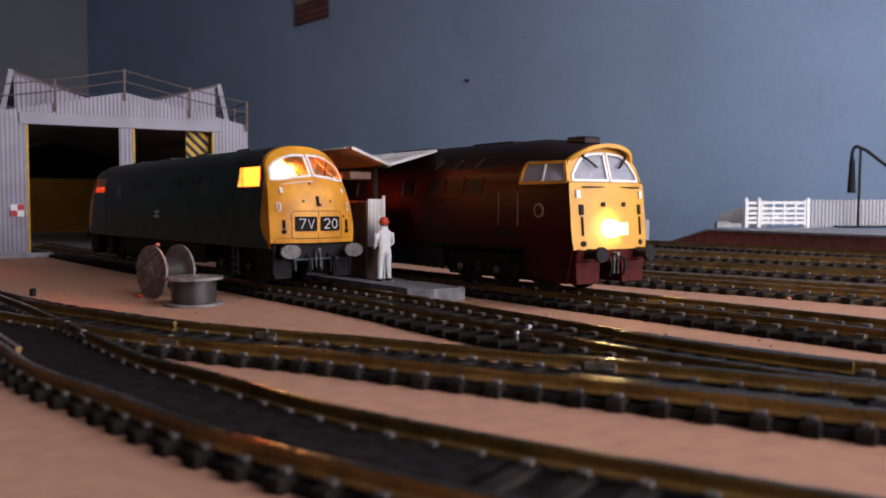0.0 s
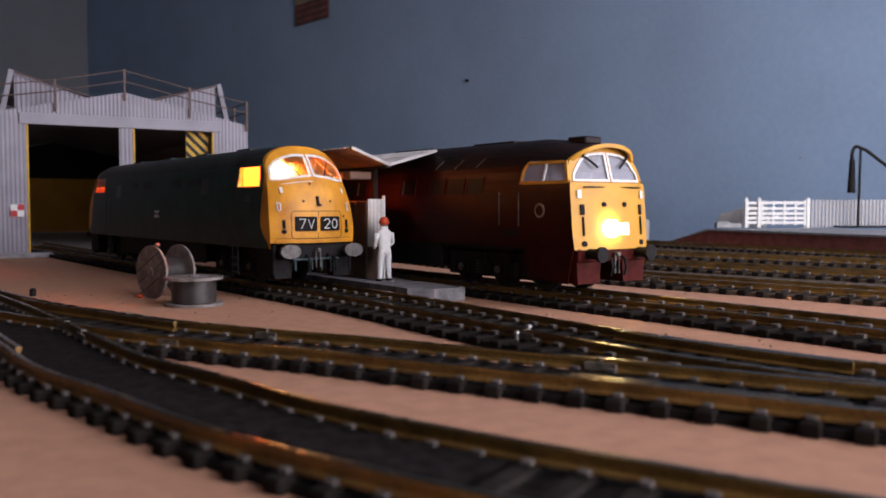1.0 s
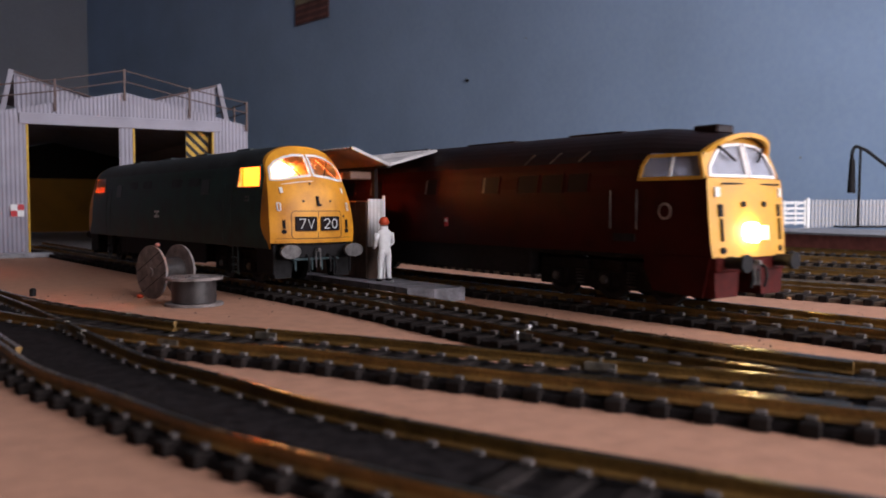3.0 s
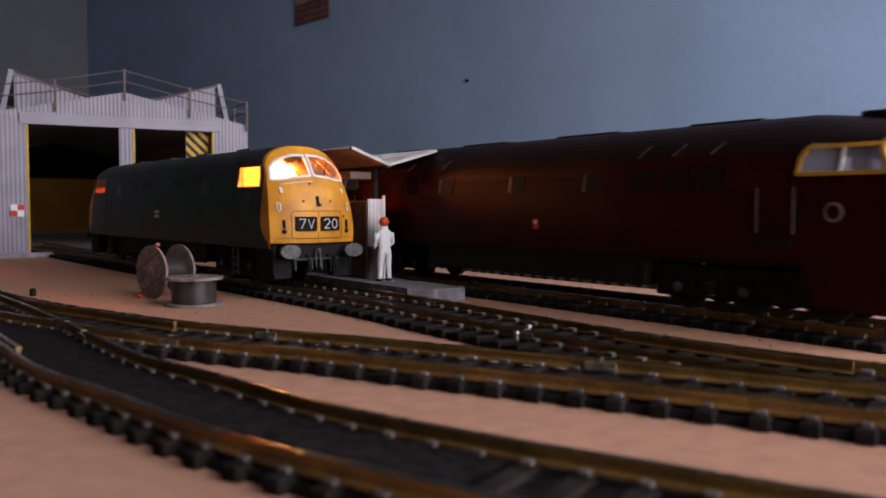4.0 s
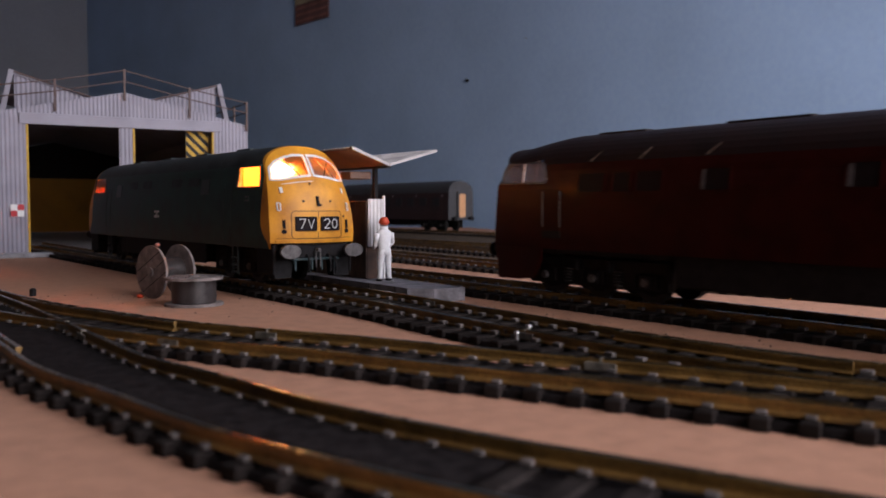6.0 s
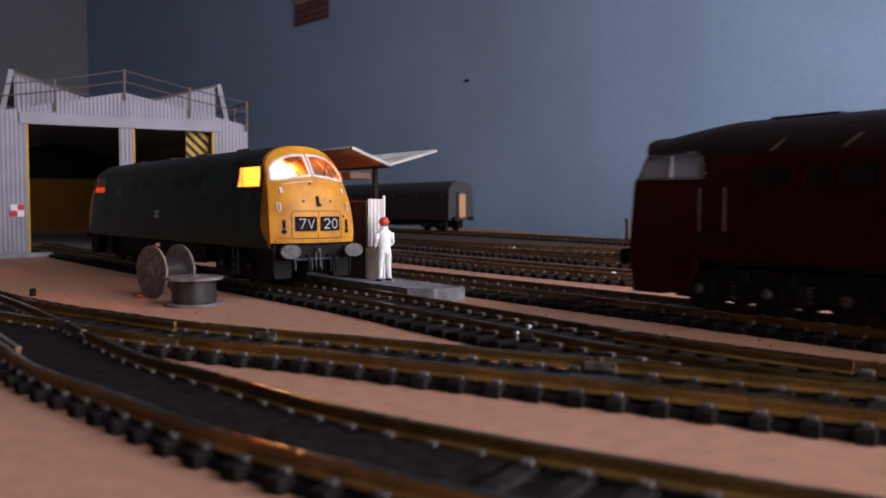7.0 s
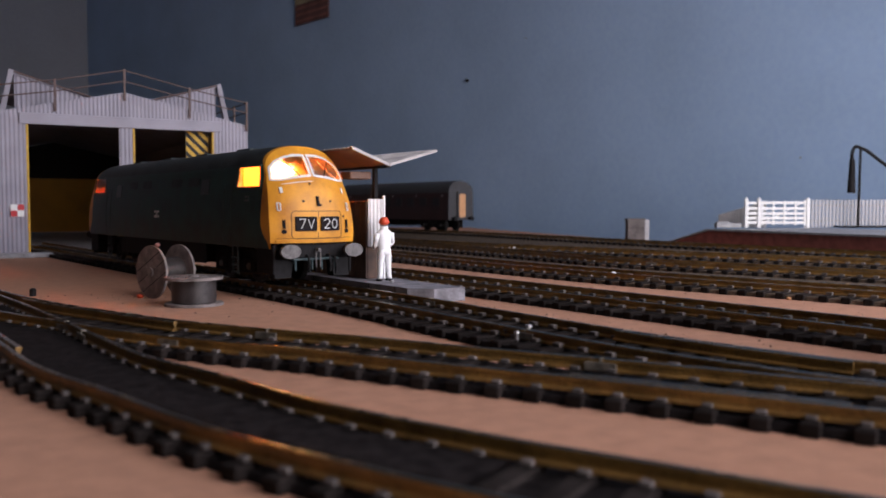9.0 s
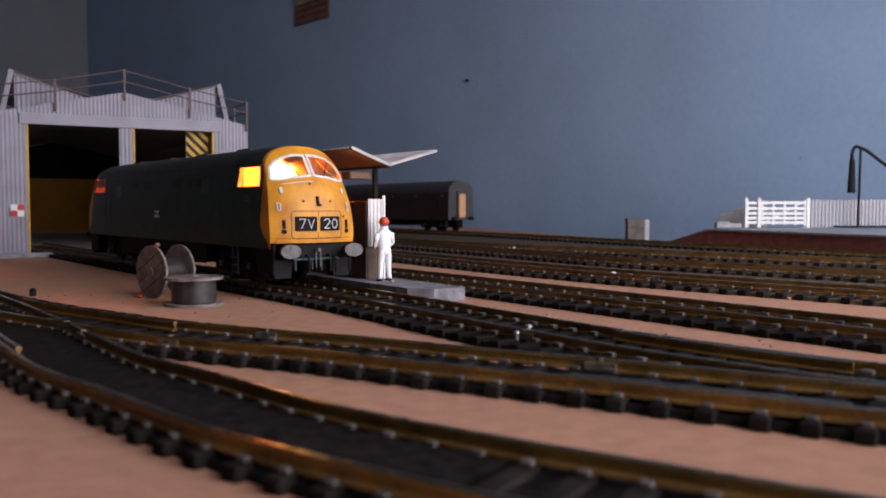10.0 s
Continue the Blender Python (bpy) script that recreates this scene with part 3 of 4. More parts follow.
        part("cab_floor", bx(sg * (HL - 36), sg * (HL - 8), -14.5, 14.5, 33.5, 34.5), CABIN, loco)
        desk = nb()
        box(desk, sg * (HL - 16), sg * (HL - 11.5), -11.5, 11.5, 34.5, 38.4, bevel=0.4)
        part("control_desk", desk, CABIN, loco)
        part("cab_lamp", bx(sg * (HL - 27), sg * (HL - (21 if sg > 0 else 23)), -9, (-3 if sg > 0 else -5), 46.0, 47.0, bevel=0.3), LAMPORANGE, loco)
        if sg > 0:
            # bulb stretched wide so that the left pane burns out to white
            bm = nb()
            bmesh.ops.create_uvsphere(bm, u_segments=14, v_segments=8, radius=1.0, matrix=Matrix.LocRotScale((HL - 20, -6.0, 42.6), None, (2.6, 7.4, 3.2)))
            part("cab_bulb", bm, CABBULB, loco, "white-hot cab bulb", smooth=True)
        else:
            # added glowing sheet, seen through the rear side window
            part("glow_panel", bx(-HL + 12, -HL + 34, 12.2, 12.9, 35.0, 45.0, bevel=0.2), REARPANEL, loco, "added orange glowing panel standing for the lit rear cab")
        if sg > 0:
            # added glowing sheet on the bulkhead, seen through the panes
            part("glow_panel", bx(HL - 35.9, HL - 35.2, -13, 12, 37.0, 45.0, bevel=0.2), LAMPPANEL, loco, "added orange glowing panel that brightens the cab windows")
        # cab side windows
        for s in (-1, 1):
            def side(u, v, h, s=s, sg=sg):
                yy = 0
                for j in range(200):
                    yy, zz = section(sg * u, 0.5 + 0.5 * j / 199)
                    if zz <= v:
                        break
                return (sg * u, s * (yy + h), v)
            wpts = dense([(HL - 33.5, 36.2), (HL - 32.5, 44.4), (HL - 14.5, 44.4), (HL - 13.2, 36.2)], 1.2)
            fr = part("cab_window_frame", strip_round(nb(), wpts, side, 0.9, 0.3), GREEN, loco)
            part("cab_window_pane", plate(wpts, side, -0.5, -0.3), GLASS, fr)
        # buffer beam and valance
        bm = nb()
        box(bm, sg * (HL - 14), sg * (HL - 5.5), -15.8, 15.8, 9.5, ZB + 1.95, bevel=0.6)
        box(bm, sg * (HL - 8), sg * (HL - 2.0), -13.4, 13.4, 10.2, ZB + 1.9, bevel=0.6)
        for s in (-1, 1):
            prism(bm, [(s * 9.0, 3.2), (s * 15.5, 3.2), (s * 15.5, 10), (s * 8.0, 10)], "x", sg * (HL - 9), sg * (HL - 4.5))
        part("buffer_beam", bm, BLACK, loco)
        pb = bx(sg * (HL - 3.4), sg * (HL - 1.6), -9.5, 9.5, 9.6, 10.5, bevel=0.2)
        for yy in (-8.4, -1.6, 2.4, 8.2):
            tube(pb, (sg * (HL - 2.2), yy, 10.2), (sg * (HL - 2.0), yy, 6.0), 0.4, 8)
        part("brake_pipes", pb, TEAL, loco, "dull teal pipes under the buffer beam")
        buffers(loco, HL - 2.0, sg, BUFFER, 4.0, 2.5, 13.2, 13.0)
        coupling(loco, HL - 1.5, sg)
        for yy, zz in ((-4.2, 11.5), (4.6, 11.5), (7.0, 10.8)):
            hose(loco, HL - 1.5, sg, yy, zz)
        bogie(loco, sg * 73, (-13, 13), 21, BLACK)
    # side windows, grilles and a tank
    def flank(u, v, h, s):
        yy = 0
        for j in range(200):
            yy, zz = section(u, 0.5 + 0.5 * j / 199)
            if zz <= v:
                break
        return (u, s * (yy + h), v)
    for s in (-1, 1):
        for u0, u1 in ((48.5, 57), (-64, -56)):
            part("side_window", plate(rounded(u0, u1, 34.0, 40.2, 0.5), lambda u, v, h, s=s: flank(u, v, h, s), -0.1, 0.25), DARKGLASS, loco)
        for u0 in (-44, -24, 14, 34):
            g = part("grille", plate(rounded(u0, u0 + 12, 37.6, 41.2, 0.3), lambda u, v, h, s=s: flank(u, v, h, s), 0, 0.2), ROOFGREY, loco)
        # plain emblem bars in place of the symbol
        for v0 in (24.2, 26.4):
            part("emblem", plate([(-5, v0), (1, v0), (1, v0 + 0.9), (-5, v0 + 0.9)], lambda u, v, h, s=s: flank(u, v, h, s), 0, 0.25), WINDOWFRAME, loco, "pale double-bar emblem")
        part("emblem_bar", plate([(-3.6, 24.0), (-2.5, 24.0), (-0.4, 27.4), (-1.5, 27.4)], lambda u, v, h, s=s: flank(u, v, h, s), 0, 0.3), WINDOWFRAME, loco)
        for u0 in (93.5, -93.5):
            for v0 in (31.2, 32.6):
                part("number_bar", plate([(u0 - 1.6, v0), (u0 + 1.6, v0), (u0 + 1.6, v0 + 0.7), (u0 - 1.6, v0 + 0.7)], lambda u, v, h, s=s: flank(u, v, h, s), 0, 0.2), BUFFER, loco)
        # skirt between the bogies, open over the bogies, with cab steps
        for a, b, yy, zz in ((-57, 53, 16.6, 5.8), (100, 113, 15.9, 4.5), (-113, -100, 15.9, 4.5)):
            part("side_skirt", bx(a, b, s * yy - 0.5, s * yy + 0.5, zz, 15.2, bevel=0.3), BLACK, loco, "dark side skirt")
        for e in (-1, 1):
            st = nb()
            for a in (-2.2, 2.2):
                box(st, e * 80 + a - 0.35, e * 80 + a + 0.35, s * 15.8 - 0.3, s * 15.8 + 0.3, 3.2, 14)
            for zz in (3.6, 6.4, 9.2):
                box(st, e * 80 - 2.2, e * 80 + 2.2, s * 16.1 - 0.7, s * 16.1 + 0.7, zz, zz + 0.5)
            part("cab_steps", st, TEAL, loco, "dull teal-grey cab steps")
        for u0 in (76, -76):
            for e in (-3.6, 3.6):
                bm = nb()
                for a, b in zip((15, 20, 25, 30, 35), (20, 25, 30, 35, 38)):
                    tube(bm, flank(u0 + e, a, 0.05, s), flank(u0 + e, b, 0.05, s), 0.14, 5)
                part("cab_door_line", bm, ROOFGREY, loco)
    bm = nb()
    box(bm, -36, 36, -13.5, 13.5, 5.0, 12.8, bevel=0.8)
    part("underframe_tank", bm, BLACK, loco)
    for xx in (-70, -25, 18, 62):
        bm = nb()
        box(bm, xx - 6, xx + 6, -4, 4, ZT - 0.6, ZT + 0.5, bevel=0.3)
        part("roof_vent", bm, ROOFGREY, loco)
    return loco


GREEN_LOCO = rounded_nose_loco(-117.5, 402.3, math.degrees(math.atan2(-0.7885, 0.615)))


# ---- the maroon locomotive that draws away
def flat_nose_loco(x, y, rz):
    loco = thing("maroon_diesel_locomotive", x, y, RAIL_Z, rz, "dark maroon diesel locomotive with flat yellow cab front, headlight on", "model locomotive")
    HL, ZB, ZT, HW = 124.0, 15.0, 52.6, 17.5

    def section(x, s):
        e = max(0.0, (abs(x) - (HL - 24)) / 24)
        top = ZT - 3.3 * e ** 1.3
        zc = 38.6
        s2 = abs(2 * s - 1)
        sg = 1 if s >= 0.5 else -1
        if s2 > 0.45:
            k = (s2 - 0.45) / 0.55
            z = zc + (ZB - zc) * k
            bow = 1.3 * max(0.0, (z - 34.0) / 6) ** 1.5
            return sg * (HW - bow - 0.6 * max(0.0, (22 - z) / 7) ** 2), z
        k = s2 / 0.45
        a = k * math.pi / 2
        return sg * (HW - 0.9) * math.sin(a) ** 0.92, zc + (top - zc) * math.cos(a) ** 0.92

    SILL = 36.6

    def xend(y, z):
        u = min(1.0, abs(y) / 17.0)
        bow = 2.0 * u * u
        if z <= SILL:
            return HL - bow - 0.085 * (z - ZB)
        if z <= 47.0:
            return HL - bow - 2.0 - 0.9 - 0.26 * (z - SILL)
        return HL - bow - 5.6 - 0.12 * (z - 47.0)

    pane = [(0.7, 37.4), (0.7, 46.4), (7.2, 45.9), (10.0, 44.8), (11.8, 43.2), (14.6, 39.6), (15.1, 37.4)]
    pane_l = [(-u, v) for u, v in pane]

    def face_open(y, z):
        return inside(pane, y, z) or inside(pane_l, y, z)

    def side_open(x, y, z):
        return 36.8 < z < 43.4 and HL - 26 + 0.28 * (z - 36.8) < abs(x) < HL - 5.0 - 0.30 * (z - 36.8)

    part("body", loco_shell(HL, xend, section, 210, side_open), [MAROON, MAROONROOF], loco, "dark maroon body side under a darker roof", smooth=False)
    for sg in (1, -1):
        front = part("cab_front", end_face(sg, xend, section, HL, ZB, face_open, 0), YELLOWCLEAN, loco, "flat yellow cab front under a yellow brow")

        def put(u, v, h, sg=sg):
            return (sg * (xend(u, v) + h), u, v)
        for pn in (pane, pane_l):
            part("windscreen_frame", strip_round(nb(), dense(pn), put, 0.8, 0.4), WINDOWFRAME, front)
            part("windscreen_pane", plate(dense(pn), put, -0.5, -0.25), HAZEGLASS, front)
        for s in (-1, 1):
            part("wiper", tube(nb(), put(s * 10.5, 45.6, 0.9), put(s * 5.2, 41.6, 0.9), 0.4, 6), BLACK, front)
        part("handrail", tube(nb(), put(-13.2, 35.2, 0.9), put(13.2, 35.2, 0.9), 0.25, 6), BLACK, front)
        for s in (-1, 1):
            part("lamp_bracket", plate(rounded(s * 14.6 - 0.7, s * 14.6 + 0.7, 31.6, 34.2, 0.2), put, 0, 0.6), WINDOWFRAME, front)
            part("tail_light", plate(rounded(s * 13.6 - 0.7, s * 13.6 + 0.7, 26.2, 29.6, 0.2), put, 0, 0.5), BLACK, front)
            part("lamp_iron", plate(rounded(s * 13.5 - 0.2, s * 13.5 + 0.2, 19.5, 25.6, 0.1), put, 0, 0.6), BLACK, front)
            part("marker_lamp", plate(ellipse(s * 13.4, 17.0, 0.9, 0.9), put, 0, 0.5), BLACK, front)
            part("horn", plate(ellipse(s * 4.8, 29.6, 0.8, 0.8), put, 0, 0.6), BLACK, front)
        if sg > 0:
            part("headlight", plate(ellipse(-2.6, 21.8, 3.0, 2.8, 28), put, 0.1, 1.6), HEADLIGHT, front, "glowing warm white headlight")
            part("headcode_panel", plate(rounded(1.2, 6.4, 19.6, 23.6, 0.3), put, 0.05, 0.35), HEADPANEL, front, "glowing headcode panel")
        else:
            part("headcode_panel", plate(rounded(-7.4, 7.4, 19.4, 23.8, 0.3), put, 0.05, 0.35), DARKGLASS, front)
        bm = nb()
        prism(bm, [(-16, 16), (16, 16), (16, 39), (12.5, 47), (-12.5, 47), (-16, 39)], "x", sg * (HL - 33), sg * (HL - 32))
        part("cab_bulkhead", bm, CABPALE, loco)
        part("cab_floor", bx(sg * (HL - 32), sg * (HL - 5), -15.5, 15.5, 29, 30), CABPALE, loco)
        desk = nb()
        box(desk, sg * (HL - 11), sg * (HL - 5.5), -13, 13, 30, 36.6, bevel=0.4)
        part("control_desk", desk, CABPALE, loco)
        for s in (-1, 1):
            seat = nb()
            box(seat, sg * (HL - 19), sg * (HL - 15), s * 7.5 - 2.6, s * 7.5 + 2.6, 30, 35, bevel=0.5)
            box(seat, sg * (HL - 20.2), sg * (HL - 19), s * 7.5 - 2.6, s * 7.5 + 2.6, 34, 41, bevel=0.4)
            part("cab_seat", seat, CABPALE, loco)
        for s in (-1, 1):
            def side(u, v, h, s=s, sg=sg):
                for j in range(200):
                    yy, zz = section(sg * u, 0.5 + 0.5 * j / 199)
                    if zz <= v:
                        break
                return (sg * u, s * (yy + h), v)
            wpts = dense([(HL - 26, 36.8), (HL - 25.4, 40.6), (HL - 23.6, 43.4), (HL - 7.1, 43.4), (HL - 5.0, 36.8)], 1.2)
            fr = part("cab_window_frame", strip_round(nb(), wpts, side, 1.0 if sg > 0 else 0.5, 0.3), YELLOWCLEAN if sg > 0 else BUFFER, loco)
            part("cab_window_pane", plate(wpts, side, -0.5, -0.3), HAZEGLASS, fr)
            part("window_bar", plate([(HL - 16.1, 36.8), (HL - 15.5, 36.8), (HL - 14.9, 43.4), (HL - 15.5, 43.4)], side, -0.2, 0.3), WINDOWFRAME, fr)
        # the hooded brow over the windscreen
        arch = [p for p in (section(HL, j / 90) for j in range(91)) if p[1] > 43.4]
        # the rear rim takes the dark roof colour to stand for yellow in shade
        for nm, out, inn, back, ahead, m in (("brow_hood", 0.15, -0.5, 12.0, 0.0, MAROONROOF), ("brow_rim", 0.2, -1.05, 1.0, 0.3, YELLOWCLEAN if sg > 0 else MAROONROOF)):
            bm = nb()
            rings = []
            for y, z in arch:
                n = Vector((y / 17.0, 0.35 + (z - 42.0) / 10)).normalized()
                xf = HL - 2.6 - 2.6 * (y / 17) ** 2 - 0.55 * max(0.0, 47.5 - z)
                rings.append([bm.verts.new((sg * (xf + dx), y + n.x * o, z + n.y * o)) for o, dx in ((out, -back), (out, ahead), (inn, ahead), (inn, -back))])
            for a, b in zip(rings, rings[1:]):
                for k in range(4):
                    bm.faces.new((a[k], b[k], b[(k + 1) % 4], a[(k + 1) % 4]))
            bm.faces.new(rings[0])
            bm.faces.new(rings[-1][::-1])
            part(nm, bm, m, loco, "yellow front edge of the brow" if nm == "brow_rim" and sg > 0 else "")
        for s in (-1, 1):
            bm = nb()
            prism(bm, [(sg * (HL - 24), 11.5), (sg * (HL - 21), 5.0), (sg * (HL - 5.0), 4.0), (sg * (HL - 2.8), 15.2), (sg * (HL - 24), 15.2)], "y", s * 16.3, s * 17.05)
            part("side_skirt", bm, MAROON, loco)
        # red valance and buffer beam
        bm = nb()
        box(bm, sg * (HL - 12), sg * (HL - 1.2), -16.1, 16.1, 11.0, ZB + 0.3, bevel=0.4)
        for s in (-1, 1):
            prism(bm, [(s * 5.6, 4.0), (s * 15.4, 4.0), (s * 16.1, 11.2), (s * 5.0, 11.2)], "x", sg * (HL - 12), sg * (HL - 2.0))
        part("valance", bm, BUFRED, loco, "dark red buffer beam and valance")
        buffers(loco, HL - 1.0, sg, BLACK, 2.5, 2.5)
        coupling(loco, HL - 1.0, sg)
        for yy, zz in ((-3.2, 12.6), (3.4, 12.6)):
            hose(loco, HL - 1.0, sg, yy, zz)
        bogie(loco, sg * 82, (-20, 0, 20), 28, BLACK)

    def flank(u, v, h, s):
        for j in range(200):
            yy, zz = section(u, 0.5 + 0.5 * j / 199)
            if zz <= v:
                break
        return (u, s * (yy + h), v)
    for s in (-1, 1):
        put = lambda u, v, h, s=s: flank(u, v, h, s)
        for u0, u1 in ((70.7, 79.4), (59.2, 69), (48.4, 58), (30.3, 39.5), (-2.8, 5), (-41, -32), (-62, -53), (-70.5, -64), (-84, -73.6)):
            w = part("side_window", plate(rounded(u0, u1, 33.2, 39.4, 0.6), put, -0.1, 0.2), SIDEGLASS, loco)
            part("window_frame", strip_round(nb(), dense(rounded(u0, u1, 33.2, 39.4, 0.6), 1.5), put, 0.45, 0.35), MAROON, w)
            # flat pale strip paints the light caught by the rear edge of the opening
            if u0 in (30.3, -2.8, -41):
                part("window_reveal", plate([(u0 + 0.4, 33.6), (u0 + 1.5, 33.6), (u0 + 1.5, 39.0), (u0 + 0.4, 39.0)], put, 0.1, 0.3), BUFFER, w)
        for u0 in (97.9, 88.4, -98.5, -91):
            bm = nb()
            tube(bm, flank(u0, 22.3, 0.5, s), flank(u0, 33.8, 0.5, s), 0.2, 6)
            part("door_handrail", bm, BUFFER, loco)
        for u0 in (93.2, -95):
            part("number_plate", plate(rounded(u0 - 4, u0 + 4, 18.6, 21.0, 0.2), put, 0, 0.3), BLACK, loco)
        part("emblem", plate(ellipse(107.3, 27.6, 2.2, 2.4), put, 0, 0.25), WOOD, loco, "small round pale emblem")
        part("emblem_centre", plate(ellipse(107.3, 27.6, 1.6, 1.75), put, 0.05, 0.32), MAROON, loco)
        part("warning_plate", plate(rounded(9.8, 11.6, 21.4, 24.8, 0.2), put, 0, 0.3), SIGNRED, loco)
        part("plate_band", plate([(10.0, 23.1), (11.4, 23.1), (11.4, 24.4), (10.0, 24.4)], put, 0.05, 0.38), WINDOWFRAME, loco)
        bm = nb()
        box(bm, -50, 53, s * 12.6 - 3, s * 12.6 + 3, 5.8, 15.5, bevel=0.6)
        part("battery_box", bm, BLACK, loco)
        for u0 in (74, 62, 50.4, -40, -62, -80):
            bm = nb()
            tube(bm, flank(u0, 43.0, 0.05, s), flank(u0 + 3.4, 46.2, 0.05, s), 0.25, 6)
            part("roof_rib", bm, GRIT, loco)
    part("underframe", bx(-HL + 6, HL - 6, -15.2, 15.2, 13.6, 15.4), BLACK, loco)
    for xx, ln in ((70, 22), (20, 26), (-30, 24), (-78, 18)):
        bm = nb()
        box(bm, xx - ln / 2, xx + ln / 2, -4.5, 4.5, ZT - 1.4, ZT + 0.2, bevel=0.1)
        part("roof_grille", bm, MAROONROOF, loco)
    bm = nb()
    box(bm, HL - 18, HL - 10, -4, 4, ZT - 2.8, ZT - 0.2, bevel=0.5)
    part("horn_cover", bm, MAROONROOF, loco)
    return loco


MAROON_LOCO = flat_nose_loco(0, 0, 0)
MAROON_LOCO.scale = (1.071, 1.03, 1.012)
# ---------------------------------------------------------------- the engine shed
SHED = thing("engine_shed", -277, 566, 0, math.degrees(math.atan2(0.498, 0.867)), "pale grey corrugated two-road engine shed, doors open", "shed")
S0, S1, MID, DEEP = -24.0, 150.0, 62.5, 560.0


def gable(s):
    return max(94.0, 113.4 - abs(s - MID) * 0.219)


part("front_wall", corrugated(nb(), S0, 0.0, 0, 94, 2.6, 0.32, 2.5), SHEDGREY, SHED)
part("front_wall", corrugated(nb(), 124.5, S1, 0, 94, 2.6, 0.32, 2.5), SHEDGREY, SHED)
part("gable", corrugated(nb(), S0, S1, 94, 94, 2.6, 0.36, 2.5, top=lambda s: gable(s) + 0.02), SHEDGREY, SHED, "ribbed pale grey gable")
part("lintel", bx(-4, 130, -1.6, 2.4, 88.5, 96, bevel=0.3), SHEDGREY, SHED)
part("centre_post", corrugated(nb(), 58.6, 67.6, 0, 88.5, 2.6, 0.32, 3.0), SHEDGREY, SHED)
for s in (0.0, 67.6):
    part("jamb_edge", bx(s + 0.05, s + 1.3, -0.6, 4, 0, 88.4), HAZARD, SHED, "yellow painted door jamb")
part("jamb_edge", bx(123.2, 124.4, -0.6, 4, 0, 88.4), HAZARD, SHED, "yellow painted door jamb")
for s in (S0, S1 - 2.5):
    part("side_wall", bx(s, s + 2.5, 2.6, DEEP, 0, 93), SHEDGREY, SHED)
part("back_wall", bx(S0 + 2.6, S1 - 2.6, DEEP, DEEP + 2.5, 0, 88), OCHRE, SHED, "ochre painted inner back wall")
# added panel: its dark colour stands for shade and hides the roof slot
part("upper_partition", prism(nb(), [(S0 + 2.6, 67.1), (S1 - 2.6, 67.1), (S1 - 2.6, 92.0), (MID, 110.4), (S0 + 2.6, 92.0)], "y", 492, 494), SHEDDARK, SHED, "added dark panel standing for the shade above the rear bay")
for s, e in ((S0 + 2.7, 1), (S1 - 2.7, -1)):
    part("lining", bx(s, s + e * 0.8, 3, DEEP - 2, 0, 67), OCHRE, SHED, "ochre painted lining")
part("shed_floor", bx(S0 + 4, S1 - 4, 4, DEEP - 1, 0.05, 0.9), CONCRETE, SHED)
for e in (-1, 1):
    bm = nb()
    a, b = (MID, 110.8), (MID + e * 87, 92.2)
    # stops short of the back wall; the added slot lights the ochre bay
    prism(bm, [a, b, (b[0], b[1] + 1.6), (a[0], a[1] + 1.6)], "y", 2.7, 498)
    part("roof", bm, SHEDROOF, SHED, "grey roof sheet")
    # raised smoke vent, its sheet falling towards the ridge
    lo, hi, inn = MID + e * 74, MID + e * 68, MID + e * 12
    bm = nb()
    prism(bm, [(hi, 125), (hi + e * 1.5, 123), (inn, 107.5), (inn, 109)], "y", 14, 200)
    part("vent_sheet", bm, SHEDROOF, SHED)
    bm = nb()
    prism(bm, [(hi, 125), (lo, 97), (lo + e * 3.5, 97), (hi + e * 3, 126)], "y", 12, 18)
    part("vent_post", bm, SHEDROOF, SHED)
    bm = corrugated(nb(), min(hi, inn), max(hi, inn), 97, 97, 3.0, 0.6, 1.2, top=lambda s, h=hi, i=inn: 108 + 16.5 * (s - i) / (h - i))
    bmesh.ops.translate(bm, verts=bm.verts, vec=(0, 16, 0))
    part("vent_end", bm, SHEDGREY, SHED, "ribbed grey end of the roof vent")
    bm = nb()
    tube(bm, (hi, 13.5, 124.5), (inn, 13.5, 108), 0.7, 6)
    part("vent_edge", bm, RAILBROWN, SHED)
posts = [(-22, 97), (18, gable(18)), (MID, gable(MID)), (107, gable(107)), (149, 96)]
for s, z in posts:
    part("handrail_post", bx(s - 0.8, s + 0.8, -2.2, -0.7, z - 6, z + 16), RAILBROWN, SHED, "brown handrail post")
for (s, z), (s2, z2) in zip(posts, posts[1:]):
    for h in (7.5, 15):
        part("handrail", tube(nb(), (s, -1.5, z + h), (s2, -1.5, z2 + h), 0.45, 6), RAILBROWN, SHED)
for i in range(7):
    part("handrail_post", bx(148.3, 149.6, 30 + i * 60, 31.3 + i * 60, 94, 112), RAILBROWN, SHED)
for h in (104, 111):
    part("handrail", tube(nb(), (149, -1, h), (149, 400, h), 0.45, 6), RAILBROWN, SHED)
# red and white checker plate by the door
sg = part("warning_plate", bx(-10.4, -2.2, -1.3, -0.7, 27, 35.2), WHITE, SHED, "red and white chequered plate")
for a, b in ((-10.4, 27.0), (-6.3, 31.1)):
    part("red_square", bx(a + 0.1, a + 4.0, -1.5, -1.28, b + 0.1, b + 4.0), SIGNRED, sg)
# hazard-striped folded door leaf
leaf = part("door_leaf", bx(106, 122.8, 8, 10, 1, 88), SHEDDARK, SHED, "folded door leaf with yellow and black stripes")
